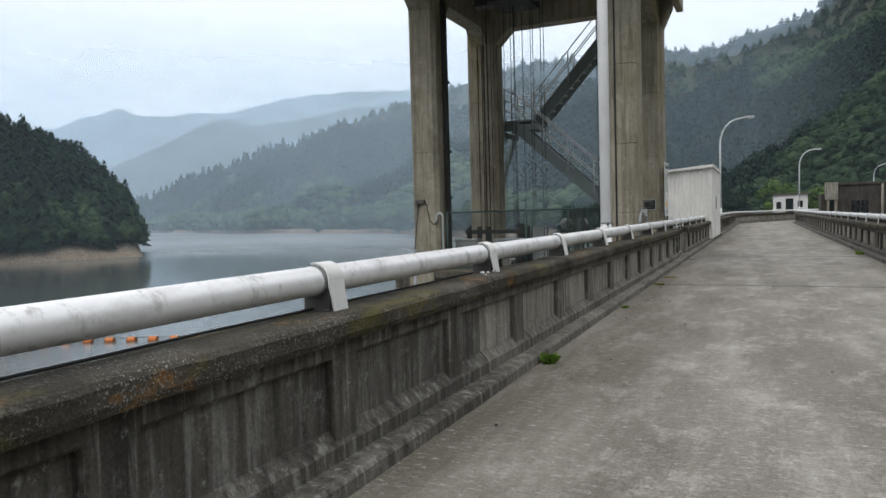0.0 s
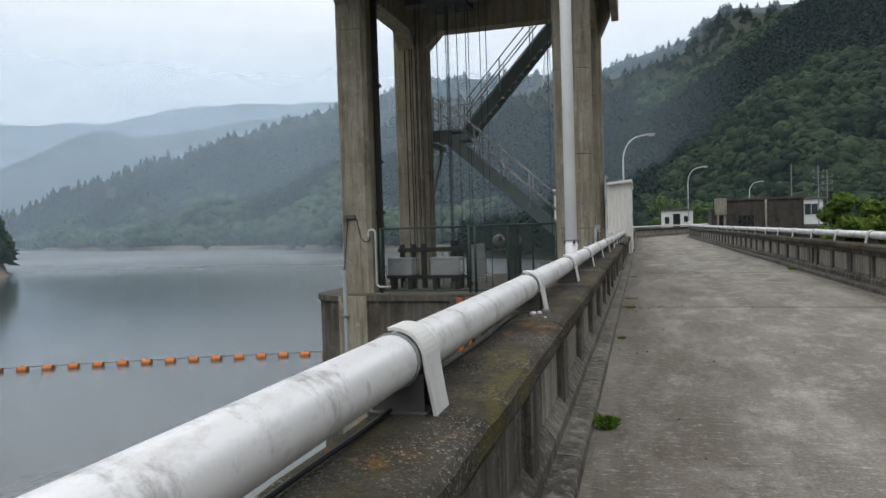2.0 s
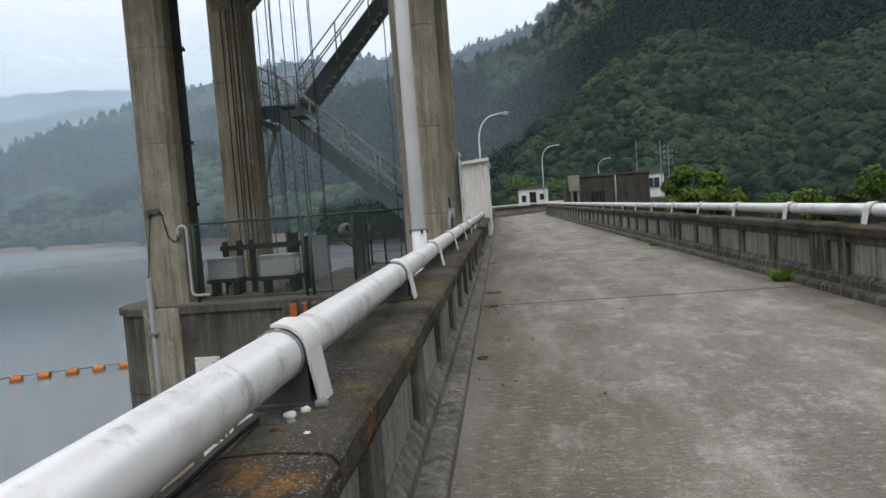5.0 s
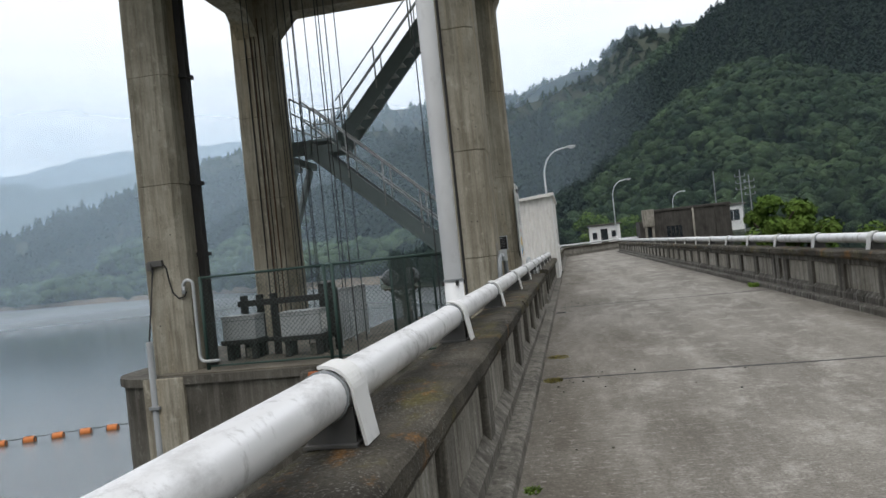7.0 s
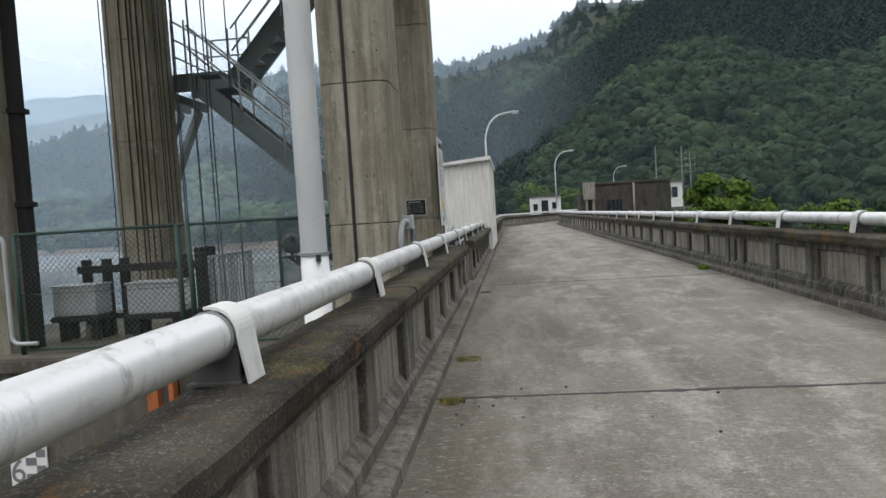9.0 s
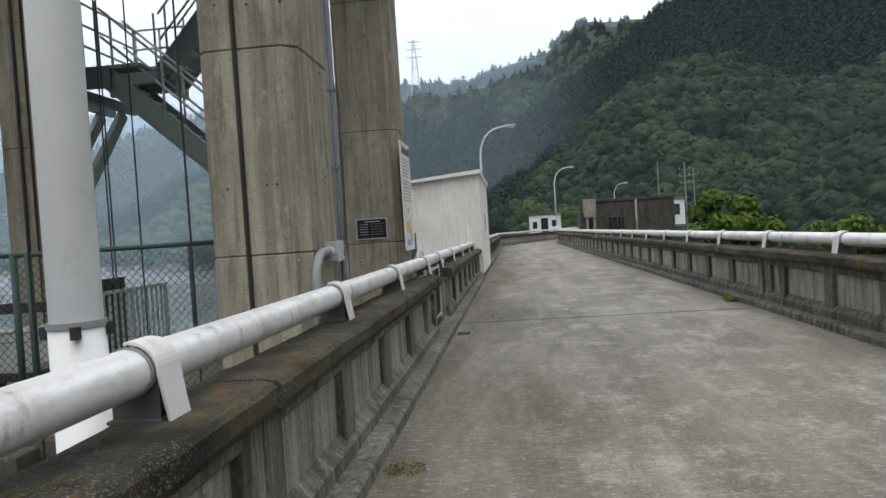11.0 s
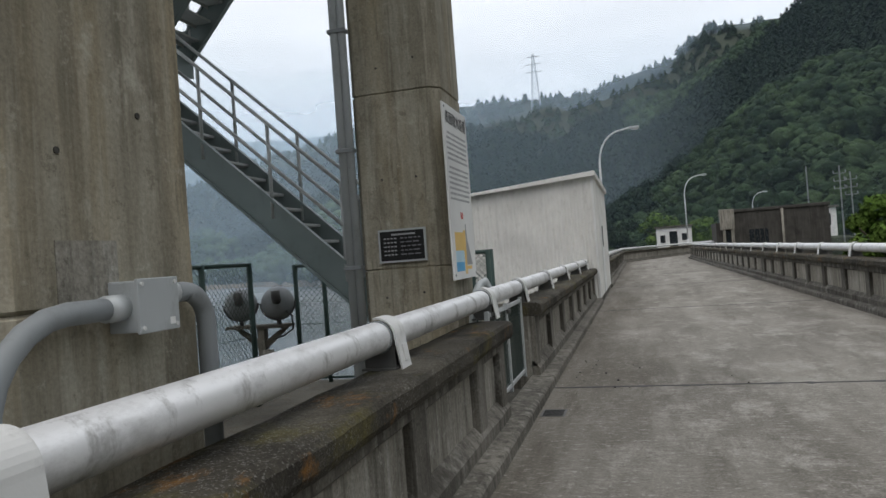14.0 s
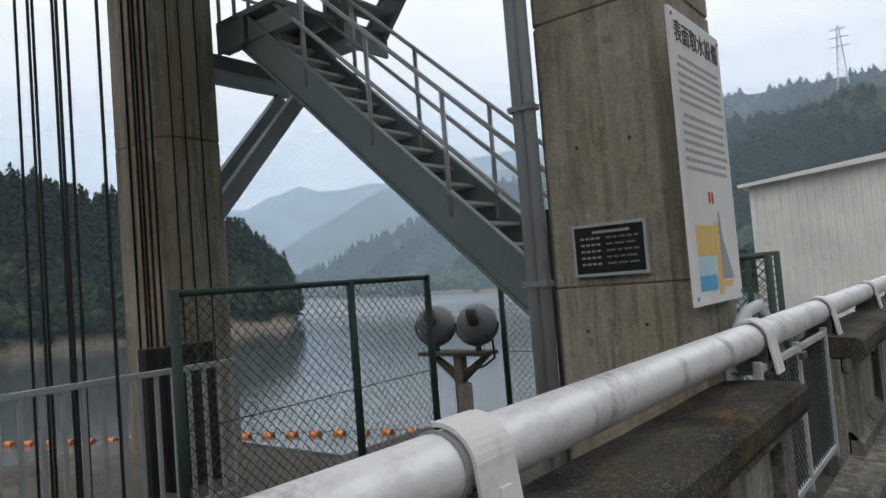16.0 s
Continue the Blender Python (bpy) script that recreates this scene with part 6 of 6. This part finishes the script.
for f, w in ((0.62, 13), (0.78, 12), (0.93, 10)):
    part("arm", boxes((px - w, px + w, py - 0.6, py + 0.6, pz + ph * f, pz + ph * f + 1.2)), M_GREYBOX, pyl)

# ---- line of floats across the lake ----
floats = 44
proto = thing("float_buoy", 0, 0, 0, "orange cylindrical float of a boom line on the water", "buoy", "floats of the boom line")
bm = bmesh.new()
tube(bm, [(-0.45, 0, 0.1), (-0.40, 0, 0.1), (-0.36, 0, 0.1), (0.36, 0, 0.1), (0.40, 0, 0.1), (0.45, 0, 0.1)], [0.16, 0.28, 0.33, 0.33, 0.28, 0.16], 14)
part("body", bm, M_BUOY, proto, smooth=False)
for xx in (-0.39, 0.39):
    part("end_ring", bar((xx - 0.05, 0, 0.1), (xx + 0.05, 0, 0.1), 0.30, 14), M_BLACK, proto)
part("shackle", bar((0.45, 0, 0.1), (0.62, 0, 0.16), 0.04, 6), M_BLACK, proto)
line = []
for k in range(floats):
    s = -22 + 2.07 * k
    u = s / 31.0
    x, y = -59.0 + 28.4 * u, 48.0 + 11.5 * u + 1.2 * math.sin(u * 2.2)
    line.append((x, y))
for k, (x, y) in enumerate(line):
    nx, ny = line[min(k + 1, floats - 1)]
    qx, qy = line[max(k - 1, 0)]
    m = pose(x, y, WATER, 0, 0, math.degrees(math.atan2(ny - qy, nx - qx)) + random.Random(k).uniform(-6, 6))
    if k == 0:
        proto.matrix_world = m
    else:
        copy_thing(proto, m)
rope = thing("boom_rope", line[0][0], line[0][1], WATER, "dark rope joining the floats", "rope")
pts = []
for (xa, ya), (xb, yb) in zip(line, line[1:]):
    pts += [(xa, ya, WATER + 0.42), ((xa + xb) / 2, (ya + yb) / 2, WATER + 0.30)]
part("line", tube(bmesh.new(), pts, 0.035, 5), M_BLACK, rope)


# ---- small things on the road and coping ----
def tuft(x, y, z, r, h, n, seed, label, material=M_GRASS):
    rng = np.random.RandomState(seed)
    v, f = [], []
    for k in range(n):
        a, rr = rng.uniform(0, 6.283), r * math.sqrt(rng.uniform())
        bx, by = x + rr * math.cos(a), y + rr * math.sin(a)
        lean = rng.uniform(0.1, 0.9) * h
        b = rng.uniform(0, 6.283)
        hh = h * rng.uniform(0.5, 1.0)
        w = 0.004
        i = len(v)
        v += [(bx - w * math.sin(b), by + w * math.cos(b), z), (bx + w * math.sin(b), by - w * math.cos(b), z), (bx + lean * 0.4 * math.cos(b), by + lean * 0.4 * math.sin(b), z + hh * 0.7), (bx + lean * math.cos(b), by + lean * math.sin(b), z + hh)]
        f += [(i, i + 1, i + 2), (i, i + 2, i + 3)]
    return tagged(mesh_from_arrays("grass_tuft", np.array(v), np.array(f), material), label, "grass", kind="stuff")


tuft(-1.45, 6.36, 0.0, 0.055, 0.10, 380, 1, "fresh green grass tuft at the kerb")
tuft(-1.40, 13.80, 0.0, 0.10, 0.035, 300, 2, "dry moss-like tuft at the road joint", M_MOSS)
tuft(-1.38, 15.36, 0.0, 0.14, 0.02, 420, 3, "flat yellow-green moss patch by the kerb", M_MOSS)
tuft(3.02, 14.6, 0.0, 0.12, 0.20, 260, 4, "grass tuft at the downstream kerb")
tuft(2.98, 23.2, 0.0, 0.10, 0.12, 160, 5, "small weed at the downstream kerb")
tuft(-1.45, 10.4, 0.0, 0.05, 0.04, 90, 6, "small weed at the kerb")


def stone(name, x, y, z, r, material, label, seed):
    bm = bmesh.new()
    bmesh.ops.create_icosphere(bm, subdivisions=2, radius=r)
    for v in bm.verts:
        v.co *= 1 + 0.35 * noise.noise(v.co * (1.6 / r) + Vector((seed * 3.1, 0, 0)))
        v.co.z *= 0.65
    bmesh.ops.translate(bm, vec=(x, y, z + r * 0.5), verts=bm.verts[:])
    ob = part(name, bm, material, None, smooth=True)
    return tagged(ob, label, "stone", "stones on the coping")


for k, (x, y, r, mt, lb) in enumerate(((-1.86, 5.72, 0.022, M_WHITE, "small white pebble on the coping"), (-1.83, 5.78, 0.018, M_WHITE, "small white pebble on the coping"), (-1.79, 5.83, 0.026, M_CONDUIT, "grey pebble by the rail's foot"),
                                      (-1.87, 5.60, 0.014, M_RUST, "brown pebble on the coping"), (-1.84, 5.66, 0.016, M_CONDUIT, "grey pebble on the coping"), (-1.76, 5.55, 0.012, M_WHITE, "white chip on the coping"))):
    stone("pebble", x, y, 0.903, r, mt, lb, k)
wire = thing("coping_cable", -1.958, 4.0, 0.91, "thin black cable lying along the coping under the rail", "cable")
part("cable", tube(bmesh.new(), [(-1.957 + 0.008 * math.sin(k * 1.3), -3.0 + 0.3 * k, 0.913) for k in range(30)], 0.008, 6), M_CABLE, wire, smooth=True)
rnd = random.Random(12)
for k in range(46):
    y = rnd.choice((rnd.uniform(4, 14.5), rnd.uniform(12.8, 14.2), rnd.uniform(21.8, 24)))
    ob = stone("gravel_chip", rnd.uniform(-1.50, -0.85) if k % 3 else rnd.uniform(-1.5, 1.2), y, 0.0, rnd.uniform(0.006, 0.014), M_BLACK if k % 2 else M_PARAPET, "loose gravel chip on the road", k)
    ob["group"] = "gravel chips on the road"
grate = thing("drain_grate", -1.42, 21.1, 0, "small dark iron drain grate in the road", "drain")
part("rim", boxes((-1.52, -1.30, 20.98, 21.24, -0.01, 0.004)), M_DARKSTEEL, grate)
for k in range(6):
    part("slot", boxes((-1.50, -1.32, 21.0 + 0.038 * k, 21.02 + 0.038 * k, 0.004, 0.008)), M_BLACK, grate)
